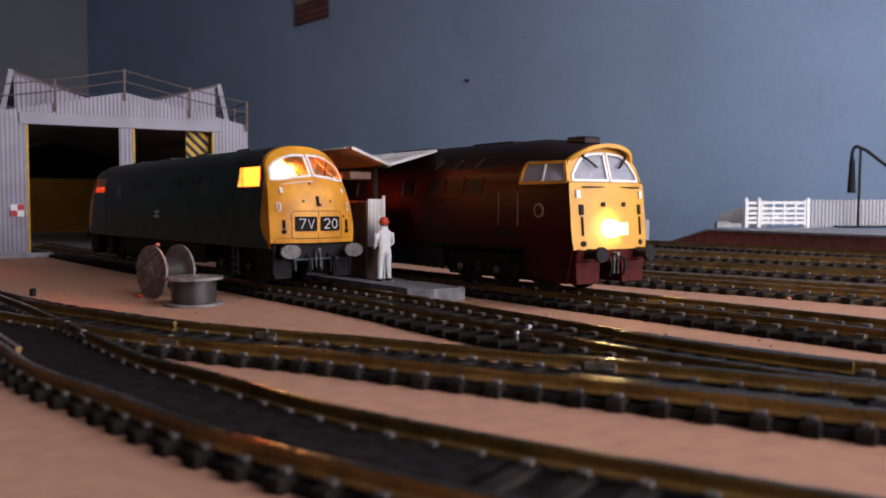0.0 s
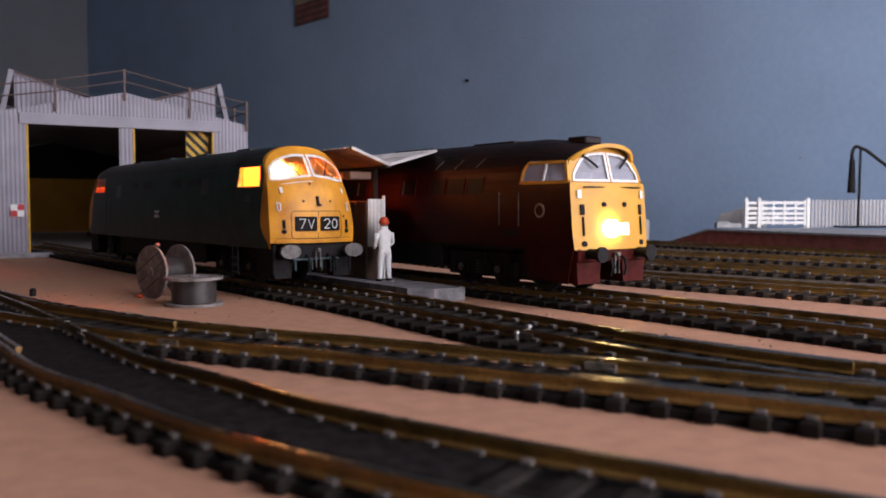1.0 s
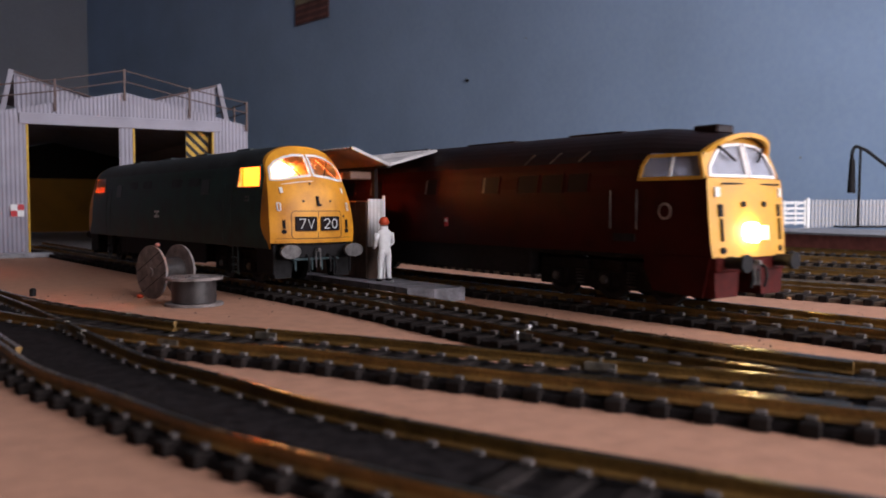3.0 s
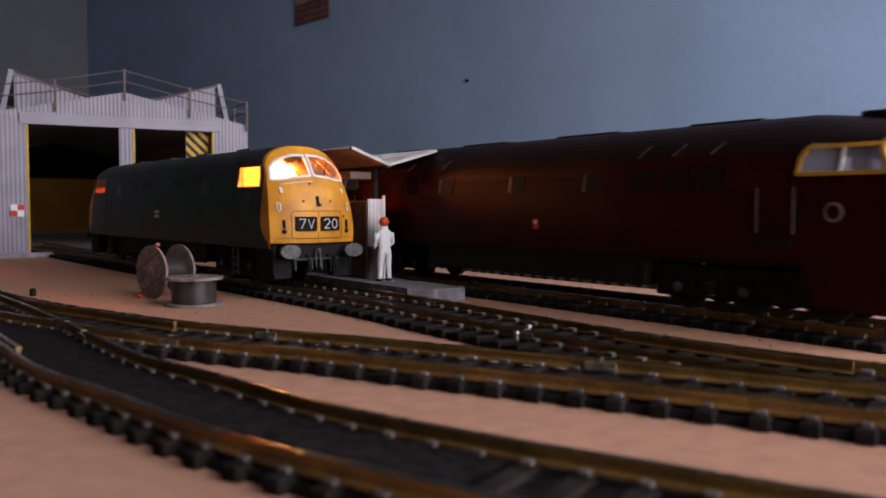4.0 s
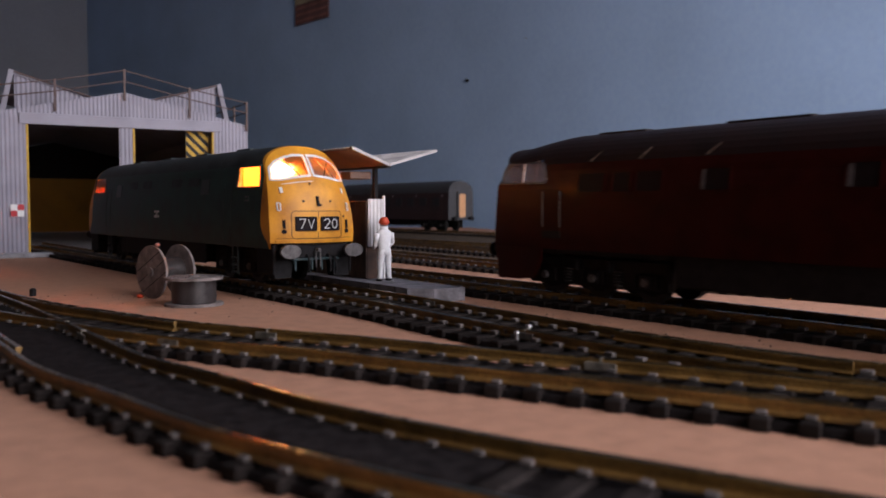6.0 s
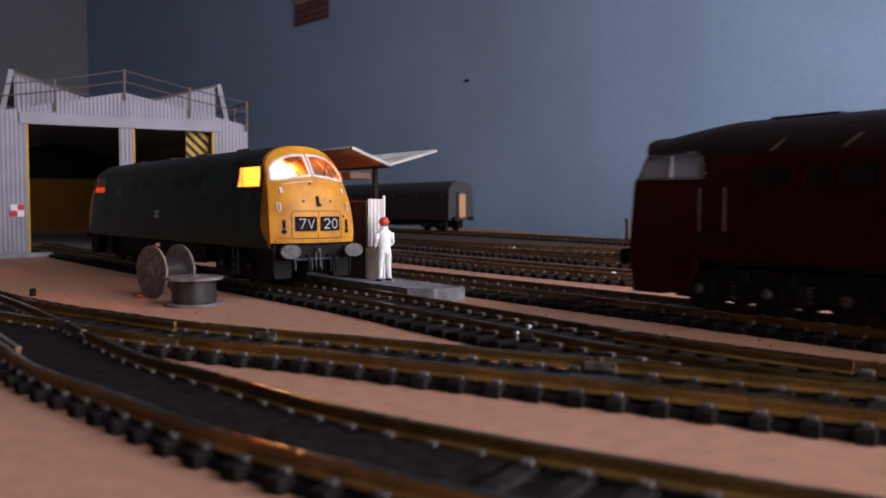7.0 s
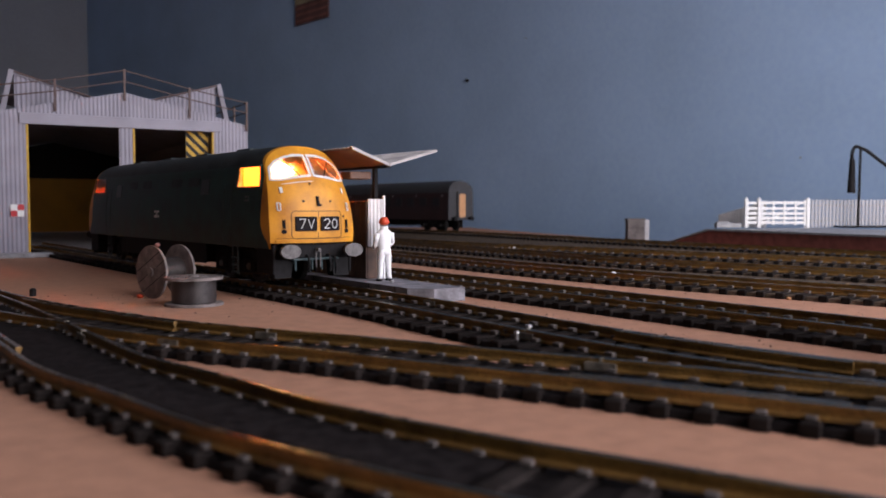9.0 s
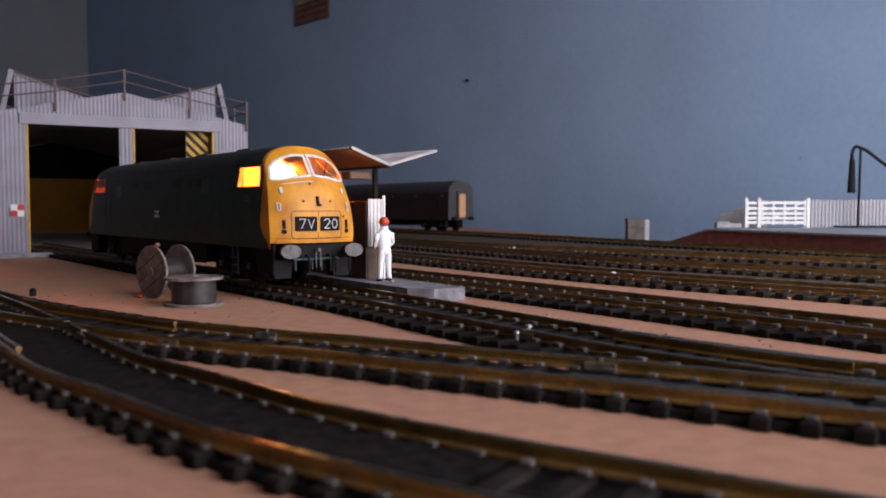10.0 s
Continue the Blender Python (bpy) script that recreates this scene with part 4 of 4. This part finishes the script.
for i in range(14):
    bm = nb()
    z = 5 + i * 7.0
    prism(bm, [(106.2, z), (106.2, z + 3.4), (122.4, max(0, z - 12)), (122.4, max(0, z - 15.4))] if z > 19 else [(106.2, z), (106.2, z + 3), (112, z), (112, z - 3)], "y", 7.6, 8.02)
    part("stripe", bm, HAZARD, leaf, "yellow stripe")
STEP = tagged(mesh_ob("ramp_slab", bx(-60, 14, -13, -0.8, 0, 3.0, bevel=0.5), CONCRETE), "pale concrete slab at the shed doorway", "slab")
STEP.matrix_basis = SHED.matrix_basis.copy()

# ---------------------------------------------------------------- fuelling point
UU = Vector((0.5997, -0.8003))
NN = Vector((0.8003, 0.5997))
YAW = math.degrees(math.atan2(UU.y, UU.x))


def by_track(a, d):
    p = UU * a + NN * d
    return p.x, p.y


px, py = by_track(-300, 180)
slab = thing("fuelling_platform", px, py, 0, YAW, "low grey concrete fuelling platform between two tracks", "platform")
bm = nb()
prism(bm, [(-60, -10), (52, -10), (60, -4), (61, 9), (-60, 10)], "z", 0, 4.8)
part("slab_top", bm, SLAB, slab)
for u in (-40, -18, 4, 26, 44):
    part("kerb_joint", bx(u, u + 0.3, -10.15, -9.95, 0.3, 4.6), BLACK, slab)

px, py = by_track(-288, 183)
hut = thing("fuelling_hut", px, py, 4.8, YAW, "small brown fuelling hut with a white corrugated end screen", "hut")
part("hut_body", bx(-58, -1, -4.5, 2.6, 0, 31.4, bevel=0.4), HUTSHEET, hut, "rusty brown sheeted hut side")
sheet = corrugated(nb(), -4.4, 2.4, 13, 32, 1.7, 0.35, 0.8)
bmesh.ops.transform(sheet, matrix=pose(0.2, 0, 0, 0, 0, 90), verts=sheet.verts)
part("end_screen", sheet, SCREEN, hut, "white corrugated end screen")
part("screen_post", bx(-0.8, 0.6, 2.5, 3.3, 0, 33.4), WHITE, hut)
for v in range(14):
    part("board", bx(-58 + v * 4.1, -58 + v * 4.1 + 3.7, -4.95, -4.45, 0.3, 31.0), HUTSHEET, hut)

px, py = by_track(-275, 180)
can = thing("canopy", px, py, 4.8, YAW, "butterfly canopy of weathered sheet on a slim post", "canopy")
part("post", bx(-17, -15.2, 3.0, 4.6, 31.5, 45.6), BLACK, can)
part("post", bx(-81, -79, -2.8, -1.2, 0, 44.90), BLACK, can)
for s, half, tip in ((-1, 16.5, 50.60), (1, 22.5, 51.00)):
    bm = nb()
    prism(bm, [(0, 44.80), (s * half, tip), (s * half, tip + 0.5), (0, 45.40)], "x", -95, 0)
    part("canopy_wing", bm, CANOPYUNDER, can)
    bm = nb()
    for i in range(32):
        x = -95 + i * 3
        prism(bm, [(s * 0.4, 45.45), (s * (half - 0.1), tip + 0.55), (s * (half - 0.1), tip + 0.95), (s * 0.4, 45.85)], "x", x, x + 1.6)
    prism(bm, [(s * 0.2, 44.60), (s * (half + 0.1), tip - 0.2), (s * (half + 0.1), tip + 0.9), (s * 0.2, 45.70)], "x", 0.02, 0.7)
    part("sheet_ribs", bm, CANOPYTOP, can, "pale weathered roofing ribs")
part("gutter", bx(-95, -0.1, -1.0, 1.0, 44.00, 44.70), BLACK, can)
part("cross_beam", bx(-16, -8, -12.5, -2.9, 39.60, 42.60, bevel=0.4), CANOPYUNDER, can)

# the painted figurine, one plain mesh
def figurine(name, x, y, z, rz, label):
    bm = nb()
    
    def limb(p, q, r1, r2, m):
        n = len(bm.faces)
        tube(bm, p, q, r1, 12, r2)
        bmesh.ops.create_uvsphere(bm, u_segments=10, v_segments=6, radius=r2, matrix=Matrix.Translation(q))
        bm.faces.ensure_lookup_table()
        for f in bm.faces[n:]:
            f.material_index = m
    def loft(rings, m, seg=14):
        rows = []
        for z, cx, cy, rx, ry in rings:
            rows.append([bm.verts.new((cx + rx * math.cos(2 * math.pi * q / seg), cy + ry * math.sin(2 * math.pi * q / seg), z)) for q in range(seg)])
        faces = [bm.faces.new((p[q], p[(q + 1) % seg], t[(q + 1) % seg], t[q])) for p, t in zip(rows, rows[1:]) for q in range(seg)]
        faces += [bm.faces.new(rows[0][::-1]), bm.faces.new(rows[-1])]
        for f in faces:
            f.material_index = m
    for s in (-1, 1):
        loft([(0.9, s * 2.1, 0.1, 1.15, 1.25), (2.2, s * 2.0, 0.0, 0.95, 1.05), (5.6, s * 1.8, 0.15, 1.15, 1.25), (7.0, s * 1.75, 0.2, 1.2, 1.3), (10.0, s * 1.45, 0, 1.5, 1.65), (12.2, s * 1.1, -0.1, 1.45, 1.75)], 0)
        loft([(0.0, s * 2.2, 0.6, 0.95, 1.9), (0.6, s * 2.2, 0.5, 0.95, 1.8), (1.1, s * 2.15, 0.1, 0.8, 0.95)], 2)
        limb((s * 3.15, -0.1, 18.6), (s * 3.9, 0.4, 14.9), 1.05, 0.9, 0)
        limb((s * 3.9, 0.4, 14.9), (s * 3.0, 2.9, 13.0), 0.9, 0.7, 0)
    loft([(10.2, 0, -0.1, 2.4, 1.8), (11.6, 0, -0.15, 2.75, 1.95), (13.6, 0, 0, 2.4, 1.65), (15.6, 0, 0.05, 2.65, 1.75), (17.6, 0, 0, 3.05, 1.85), (18.9, 0, -0.05, 3.2, 1.6), (19.7, 0, 0, 2.3, 1.45), (20.2, 0, 0.05, 1.5, 1.35), (21.3, 0, 0.1, 1.65, 1.55)], 0)
    limb((0, 0.2, 21.4), (0, 0.2, 22.4), 1.5, 1.55, 3)
    n = len(bm.faces)
    bmesh.ops.create_uvsphere(bm, u_segments=16, v_segments=10, radius=1.95, matrix=Matrix.Translation((0, 0.2, 23.1)))
    tube(bm, (0, 0.3, 22.7), (0, 0.3, 22.95), 2.25, 16)
    bm.faces.ensure_lookup_table()
    for f in bm.faces[n:]:
        f.material_index = 1
    ob = mesh_ob(name, bm, [OVERALL, HELMET, BLACK, REEL], smooth=True)
    ob.matrix_basis = pose(x * MM, y * MM, z * MM, 0, 0, rz)
    return tagged(ob, label, "figurine")


figurine("worker_figurine", -22.9, 331.0, 4.8, 35, "painted model figurine in white overalls and orange-red helmet")

# ---------------------------------------------------------------- cable drums
def cable_drum(m, label, tall, rf, rc):
    d = tagged(new("cable_drum"), label, "cable drum", "cable drums by the track")
    d.matrix_basis = m
    for z0, z1 in ((0, 0.9), (tall - 0.9, tall)):
        bm = nb()
        tube(bm, (0, 0, z0), (0, 0, z1), rf, 40)
        f = part("flange", bm, REEL, d, "grey slatted drum flange")
        top = z1 if z0 else z0
        e = 1 if z0 else -1
        for k in (-1, 0, 1):
            w = math.sqrt(rf * rf - (k * rf * 0.42) ** 2) - 0.3
            part("plank_joint", bx(-w, w, k * rf * 0.42 - 0.12, k * rf * 0.42 + 0.12, top, top + e * 0.06), BLACK, f)
        part("hub", tube(nb(), (0, 0, top), (0, 0, top + e * 0.5), 1.7, 14), REEL, f)
        for k in range(6):
            a = k * math.pi / 3
            part("bolt", tube(nb(), (3.6 * math.cos(a), 3.6 * math.sin(a), top), (3.6 * math.cos(a), 3.6 * math.sin(a), top + e * 0.25), 0.4, 8), REEL, f)
    bm = nb()
    rings = []
    n = 22
    for i in range(n + 1):
        z = 0.9 + (tall - 1.8) * i / n
        r = rc + (0.18 if i % 2 else -0.12)
        rings.append([bm.verts.new((r * math.cos(k * math.pi / 18), r * math.sin(k * math.pi / 18), z)) for k in range(36)])
    for a, b in zip(rings, rings[1:]):
        for k in range(36):
            bm.faces.new((a[k], a[(k + 1) % 36], b[(k + 1) % 36], b[k]))
    part("wound_cable", bm, CABLE, d, "dark cable wound round the drum", smooth=True)
    return d


cable_drum(pose(-85.5 * MM, 290 * MM, 0.05 * MM, 0, 0, 25), "grey cable drum lying flat, wound with dark cable", 9.8, 9.8, 7.4)
cable_drum(Matrix.Translation((-107.5 * MM, 311 * MM, 9.75 * MM)) @ pose(0, 0, 0, 0, 0, -39) @ pose(0, 0, 0, 90, 0, 0) @ pose(0, 0, 0, 180, 0, 28), "grey cable drum standing on its rim against another", 12.5, 9.8, 5.0)
post = tagged(mesh_ob("stub_post", tube(tube(nb(), (0, 0, 0), (0, 0, 2.6), 1.2, 14), (0, 0, 2.5), (0, 0, 3.0), 1.25, 14, 0.7), BLACK), "short dark stub post beside the track", "post")
post.location = (-155 * MM, 319 * MM, 0)

# ---------------------------------------------------------------- coach on the rear siding
def coach(x, y, rz):
    c = thing("passenger_coach", x, y, RAIL_Z, rz, "dark maroon passenger coach with grey end and tan gangway", "model coach")
    L, HW = 250.0, 17.0
    out = [(-HW, 12), (-HW - 0.3, 20), (-HW + 0.2, 41)] + [(-math.cos(radians(a)) * (HW - 0.4), 42 + 12.0 * math.sin(radians(a))) for a in range(10, 171, 10)] + [(HW - 0.2, 41), (HW + 0.3, 20), (HW, 12)]
    part("body", prism(nb(), out, "x", -L, -1.2), COACHMAROON, c)
    part("roof", prism(nb(), [(u * 1.012, v + 0.15) for u, v in out[2:-2]], "x", -L, -0.6), COACHGREY, c)
    part("end_panel", prism(nb(), out, "x", -1.15, -0.2), COACHGREY, c, "grey coach end")
    gw = part("gangway", prism(nb(), rounded(-6.2, 6.2, 13, 42.5, 2), "x", -0.1, 2.4), COACHGREY, c)
    part("gangway_door", prism(nb(), rounded(-4.2, 4.2, 15, 40, 2), "x", 2.45, 2.9), TAN, gw, "tan gangway shield")
    for s in (-1, 1):
        for i in range(9):
            u = -16 - i * 26
            w = part("window", prism(nb(), rounded(u - 16, u - 2, 27, 36, 0.8), "y", s * (HW - 0.6), s * (HW + 0.5)), DARKGLASS, c)
        for i in range(5):
            u = -12 - i * 52
            part("door_lamp", bx(u - 1, u + 1, s * (HW + 0.3), s * (HW + 0.7), 37.4, 39.0), STEEL, c)
    buffers(c, 0.6, 1, BLACK, 2.5, 2.5)
    for xc in (-38, -212):
        bogie(c, xc, (-17, 17), 25, BLACK)
    part("underframe", bx(-160, -90, -11, 11, 5, 12, bevel=0.6), BLACK, c)
    return c


cd = Vector((15 - (-220), 997 - 1310)).normalized()
COACH = coach(21.0, 988.5, math.degrees(math.atan2(cd.y, cd.x)))

COACH.scale = (1.0, 1.06, 1.09)

# ---------------------------------------------------------------- platform and its furniture
pd = Vector((290 - 201, 554 - 761)).normalized()
PYAW = math.degrees(math.atan2(pd.y, pd.x))
platform = thing("station_platform", 201, 761, 0, PYAW, "station platform with brick-red face, pale edge and end ramp", "platform")
HP = 15.0
bm = nb()
prism(bm, [(0, 0.3), (55, HP - 1.6), (620, HP - 1.6), (620, 0), (0, 0)], "y", 0, 3)
part("platform_face", bm, BRICKRED, platform, "dull brick-red platform face")
bm = nb()
prism(bm, [(0, 0.2), (55, HP - 1.7), (620, HP - 1.7), (620, 0), (0, 0)], "y", 3.05, 120)
part("platform_body", bm, CONCRETE, platform)
bm = nb()
prism(bm, [(-1, 0.35), (55, HP - 1.55), (620, HP - 1.55), (620, HP), (54.6, HP), (-1, 1.2)], "y", -1.6, 4.5)
part("platform_edge", bm, CONCRETE, platform, "pale concrete platform edge")
bm = nb()
prism(bm, [(0, 0.35), (55, HP - 1.6), (620, HP - 1.6), (620, HP - 0.3), (55, HP - 0.3), (0, 0.9)], "y", 4.55, 120)
part("platform_surface", bm, CONCRETE, platform)


def on_platform(name, X, Y, rz, label, category):
    return thing(name, X, Y, HP - 0.3, rz, label, category)


gate = on_platform("white_gate", 267, 750, -4, "white five-bar gate with a narrow side gate on the platform", "gate")
for x0 in (0, 11, 53):
    g = part("gate_post", bx(x0, x0 + 3, 0, 3, 0, 25.5, bevel=0.4), WHITE, gate)
    part("post_cap", tube(nb(), (x0 + 1.5, 1.5, 25.4), (x0 + 1.5, 1.5, 27), 1.9, 4, 0.3), WHITE, g)
for z in (3.5, 7.5, 11.5, 16, 21):
    part("gate_bar", bx(14.2, 52.8, 1, 2, z, z + 2.4), WHITE, gate)
    part("gate_bar", bx(3.2, 10.8, 1, 2, z, z + 2.4), WHITE, gate)
for x0 in (14.6, 24, 33.5, 43, 51.0):
    part("gate_stile", bx(x0, x0 + 1.6, 0.4, 0.95, 2.5, 24), WHITE, gate)
part("gate_brace", prism(nb(), [(15, 4), (17, 4), (51, 22), (49, 22)], "y", 2.05, 2.6), WHITE, gate)
fence = on_platform("paling_fence", 330, 775, -4, "white paling fence along the platform back", "fence")
for i in range(64):
    part("paling", bx(i * 3.2, i * 3.2 + 2.3, 0, 0.8, 0, 25.0 + 0.3 * (i % 3 == 0)), FENCEWHITE, fence)
for z in (5, 19):
    part("fence_rail", bx(0, 205, 0.85, 2, z, z + 1.8), FENCEWHITE, fence)
wing = on_platform("fence_end_panel", 260, 800, -58, "white sloping fence end panel", "fence")
part("panel", corrugated(nb(), 0, 52, 0, 24, 3.2, 0.4, 0.8, top=lambda x: 11 + 0.25 * x), WHITE, wing)
kerb = on_platform("concrete_block", 243, 752, 0, "low pale concrete block at the gate", "block")
part("block", bx(0, 22, 0, 8, 0, 4, bevel=0.4), CONCRETE, kerb)
part("block_top", bx(1, 12, 1, 7, 4.05, 5.6, bevel=0.3), CONCRETE, kerb)

crane = on_platform("water_crane", 372, 760, 0, "black water crane with hanging leather hose on the platform", "water crane")
part("pillar", tube(nb(), (0, 0, 0), (0.8, 0, 70), 1.3, 12, 1.0), BLACK, crane)
part("base_slab", bx(-18, 40, -9, 9, 0, 1.6, bevel=0.4), BLACK, crane)
bm = nb()
arc = [(-6.8, 0, 50)] + [(-2.6 - 4.2 * math.cos(radians(a)), 0, 64 + 8.5 * math.sin(radians(a))) for a in range(0, 91, 15)] + [(6, 0, 69), (18, 0, 60), (34, 0, 48)]
for a, b in zip(arc, arc[1:]):
    tube(bm, a, b, 1.5, 10)
part("swan_neck", bm, BLACK, crane)
part("hose_bag", tube(nb(), (-6.6, 0, 31), (-6.4, 0, 61), 3.5, 14, 2.3), BLACK, crane, "black hanging leather hose bag")

cabinet = thing("relay_cabinet", 172, 806, 0, -3, "small grey-brown trackside relay cabinet", "cabinet")
part("body", bx(3.5, 20, 0, 14, 0, 21, bevel=0.3), CABINETGREY, cabinet)
for i in range(2):
    part("cabinet_door", bx(4.1 + i * 7.9, 11.6 + i * 7.9, -0.5, -0.05, 1, 19.5), CABINETGREY, cabinet)
part("roof", bx(2.8, 20.6, -0.9, 15, 21.05, 22.2, bevel=0.2), CABINETGREY, cabinet)
part("side_panel", bx(20.1, 24, 0.5, 13.5, 0, 21), FENCEWHITE, cabinet, "dull white side panel")

# ---------------------------------------------------------------- on the blue wall
def on_wall(a, z):
    p = CORNER + ALONG * a
    return p.x, p.y, z


wx, wy, wz = on_wall(1198, 407)
sign = thing("wall_plaque", wx, wy, wz, math.degrees(math.atan2(ALONG.y, ALONG.x)), "small brown wooden plaque hung on the blue wall", "plaque")
part("board", bx(0, 122, -4, -1, 0, 100, bevel=1.0), PLAQUE, sign)
part("panel", bx(2, 120, -4.8, -3.95, 42, 98), PLAQUEPALE, sign, "dull olive upper panel")
for z0, z1 in ((6, 10), (19, 23), (32, 36)):
    part("band", bx(4, 118, -4.6, -3.95, z0, z1), PLAQUEDARK, sign)
for z0 in (52, 62, 72, 84):
    part("line_of_writing", bx(14, 104, -5.1, -4.75, z0, z0 + 3), PLAQUE, sign)
for a, z, r in ((1715, 239, 2.8), (1842, 290, 1.2), (2273, 90, 1.0)):
    wx, wy, wz = on_wall(a, z)
    hook = thing("wall_hook", wx, wy, wz, math.degrees(math.atan2(ALONG.y, ALONG.x)), "small dark fixing in the blue wall", "wall fixing")
    bm = nb()
    tube(bm, (0, 0, 0), (0, -r * 1.4, 0), r * 0.5, 10)
    bmesh.ops.create_uvsphere(bm, u_segments=12, v_segments=8, radius=r * 0.9, matrix=Matrix.Translation((0, -r * 1.4, r * 0.2)))
    part("stud", bm, BLACK if r > 2 else REEL, hook)

# ---------------------------------------------------------------- small things by the tracks
def peg(x, y, z, h, r, material, label, tilt=0.0):
    ob = tagged(mesh_ob("track_pin", tube(tube(nb(), (0, 0, 0), (0, 0, h), r, 10, r * 0.8), (0, 0, h - 0.2), (0, 0, h + 0.3), r * 1.5, 10, r), material, smooth=False), label, "track pin", "loose track fittings")
    ob.matrix_basis = pose(x * MM, y * MM, z * MM, tilt, 0, 0)
    return ob


peg(17.6, 201, 1.4, 2.6, 0.55, STEEL, "bright metal pin of the point mechanism")
peg(21.0, 206, 1.4, 3.4, 0.6, STEEL, "bright metal pin of the point mechanism", 6)
peg(15.5, 207, 1.4, 2.2, 0.5, CHAIR, "dull metal pin of the point mechanism")


def on_line(line, x):
    return min(line, key=lambda pd: abs(pd[0].x - x))


for line, t, x, side in ((LINE2, T2, -46, 1), (LINE2, T2, -58, -1), (LINE2, T2, -90, -1), (LINE2, T2, -92, 1), (LINE3, T3, 28, -1), (LINE3, T3, 36, 1), (LINE2, T2, 27, 1), (LINE1, T1, -93, 1),
                         (LINE5, T5, 95, -1), (LINE6, T6, 120, -1), (LINE7, T7, 150, 1), (LINE3, T3, -12, 1)):
    p, d = on_line(line, x)
    n = Vector((-d.y, d.x)) * (side * GAUGE / 2)
    bm = nb()
    for e in (-1, 1):
        box(bm, -3.2, 3.2, e * 0.78 - 0.3, e * 0.78 + 0.3, 2.3, 3.9, bevel=0.1)
    box(bm, -0.25, 0.25, -0.72, 0.72, 3.2, 4.68)
    j = part("rail_joiner", bm, FISHPLATE, t, "dull silver rail joiner")
    j.matrix_basis = pose((p.x + n.x) * MM, (p.y + n.y) * MM, 0, 0, 0, math.degrees(math.atan2(d.y, d.x)))


def pebble(x, y, z, r, material, label):
    bm = nb()
    bmesh.ops.create_icosphere(bm, subdivisions=2, radius=r)
    for v in bm.verts:
        v.co *= 1 + 0.25 * noise.noise(v.co * 2.1 + Vector((x, y, 0)))
        v.co.z *= 0.7
    ob = tagged(mesh_ob("pebble", bm, material, smooth=True), label, "debris", "specks on the track bed")
    ob.location = (x * MM, y * MM, (z + r * 0.5) * MM)


pebble(54, 632, 1.5, 2.3, WHITE, "bright white speck lying on the siding bed")
pebble(76.5, 380, 2.3, 1.9, WHITE, "white paper scrap lying by the siding")
pebble(125.6, 306.6, 0, 0.9, TAN, "pale tan crumb by the siding")
pebble(164.6, 343.8, 1.4, 0.9, TAN, "pale tan crumb on the siding")
pebble(-112, 312, 0, 1.3, HELMET, "small orange crumb beside the cable drum")
pebble(-104.6, 309.8, 19.3, 1.1, PLAQUEDARK, "pinkish-brown crumb resting on the standing drum")
pebble(-19.5, 324, 4.8, 0.8, CONCRETE, "grey crumb on the fuelling platform")

# dust and grit scattered over the board
random.seed(11)
bm = nb()
for i in range(760):
    if i < 240:
        x, y = random.gauss(-95, 45), random.gauss(305, 26)
    else:
        a = random.uniform(-420, 120)
        dd = random.choice((random.gauss(183, 4), random.gauss(247, 16)))
        x, y = by_track(a, dd)
    r = random.choice((0.1, 0.14, 0.18, 0.22, 0.4)) * random.uniform(0.8, 1.2)
    bmesh.ops.create_cone(bm, cap_ends=True, segments=5, radius1=r, radius2=r * 0.4, depth=r * 0.9, matrix=Matrix.Translation((x, y, r * 0.4)) @ Euler((0, 0, i)).to_matrix().to_4x4())
tagged(mesh_ob("grit", bm, GRIT), "dark dust and grit scattered on the board", "grit", kind="stuff")

# ---------------------------------------------------------------- what moves
def motions():
    """The maroon locomotive waits, then draws away along its track, past the camera."""
    rows = []
    for t, a in ((0, -305.2), (0.5, -305.2), (0.9, -305.1), (1.1, -304.2), (1.3, -302.2), (1.5, -299.2), (1.75, -295.0), (2.0, -289.6), (2.25, -282.8), (2.5, -274.7), (2.7, -267.6),
                 (3.2, -246.9), (3.6, -228.2), (4.0, -208.5), (4.5, -180.3), (5.0, -152.2), (5.5, -123.2), (6.0, -94.0), (6.5, -64.6), (7.0, -35.2), (7.5, -6.2), (8.0, 21.2), (9.0, 77.5), (10.0, 133.0)):
        p = A4 + U4 * (a * 1.0537 - 1.3)
        rows.append((t, pose(p.x * MM, p.y * MM, RAIL_Z * MM, 0, 0, YAW)))
    walk(MAROON_LOCO, rows)


motions()
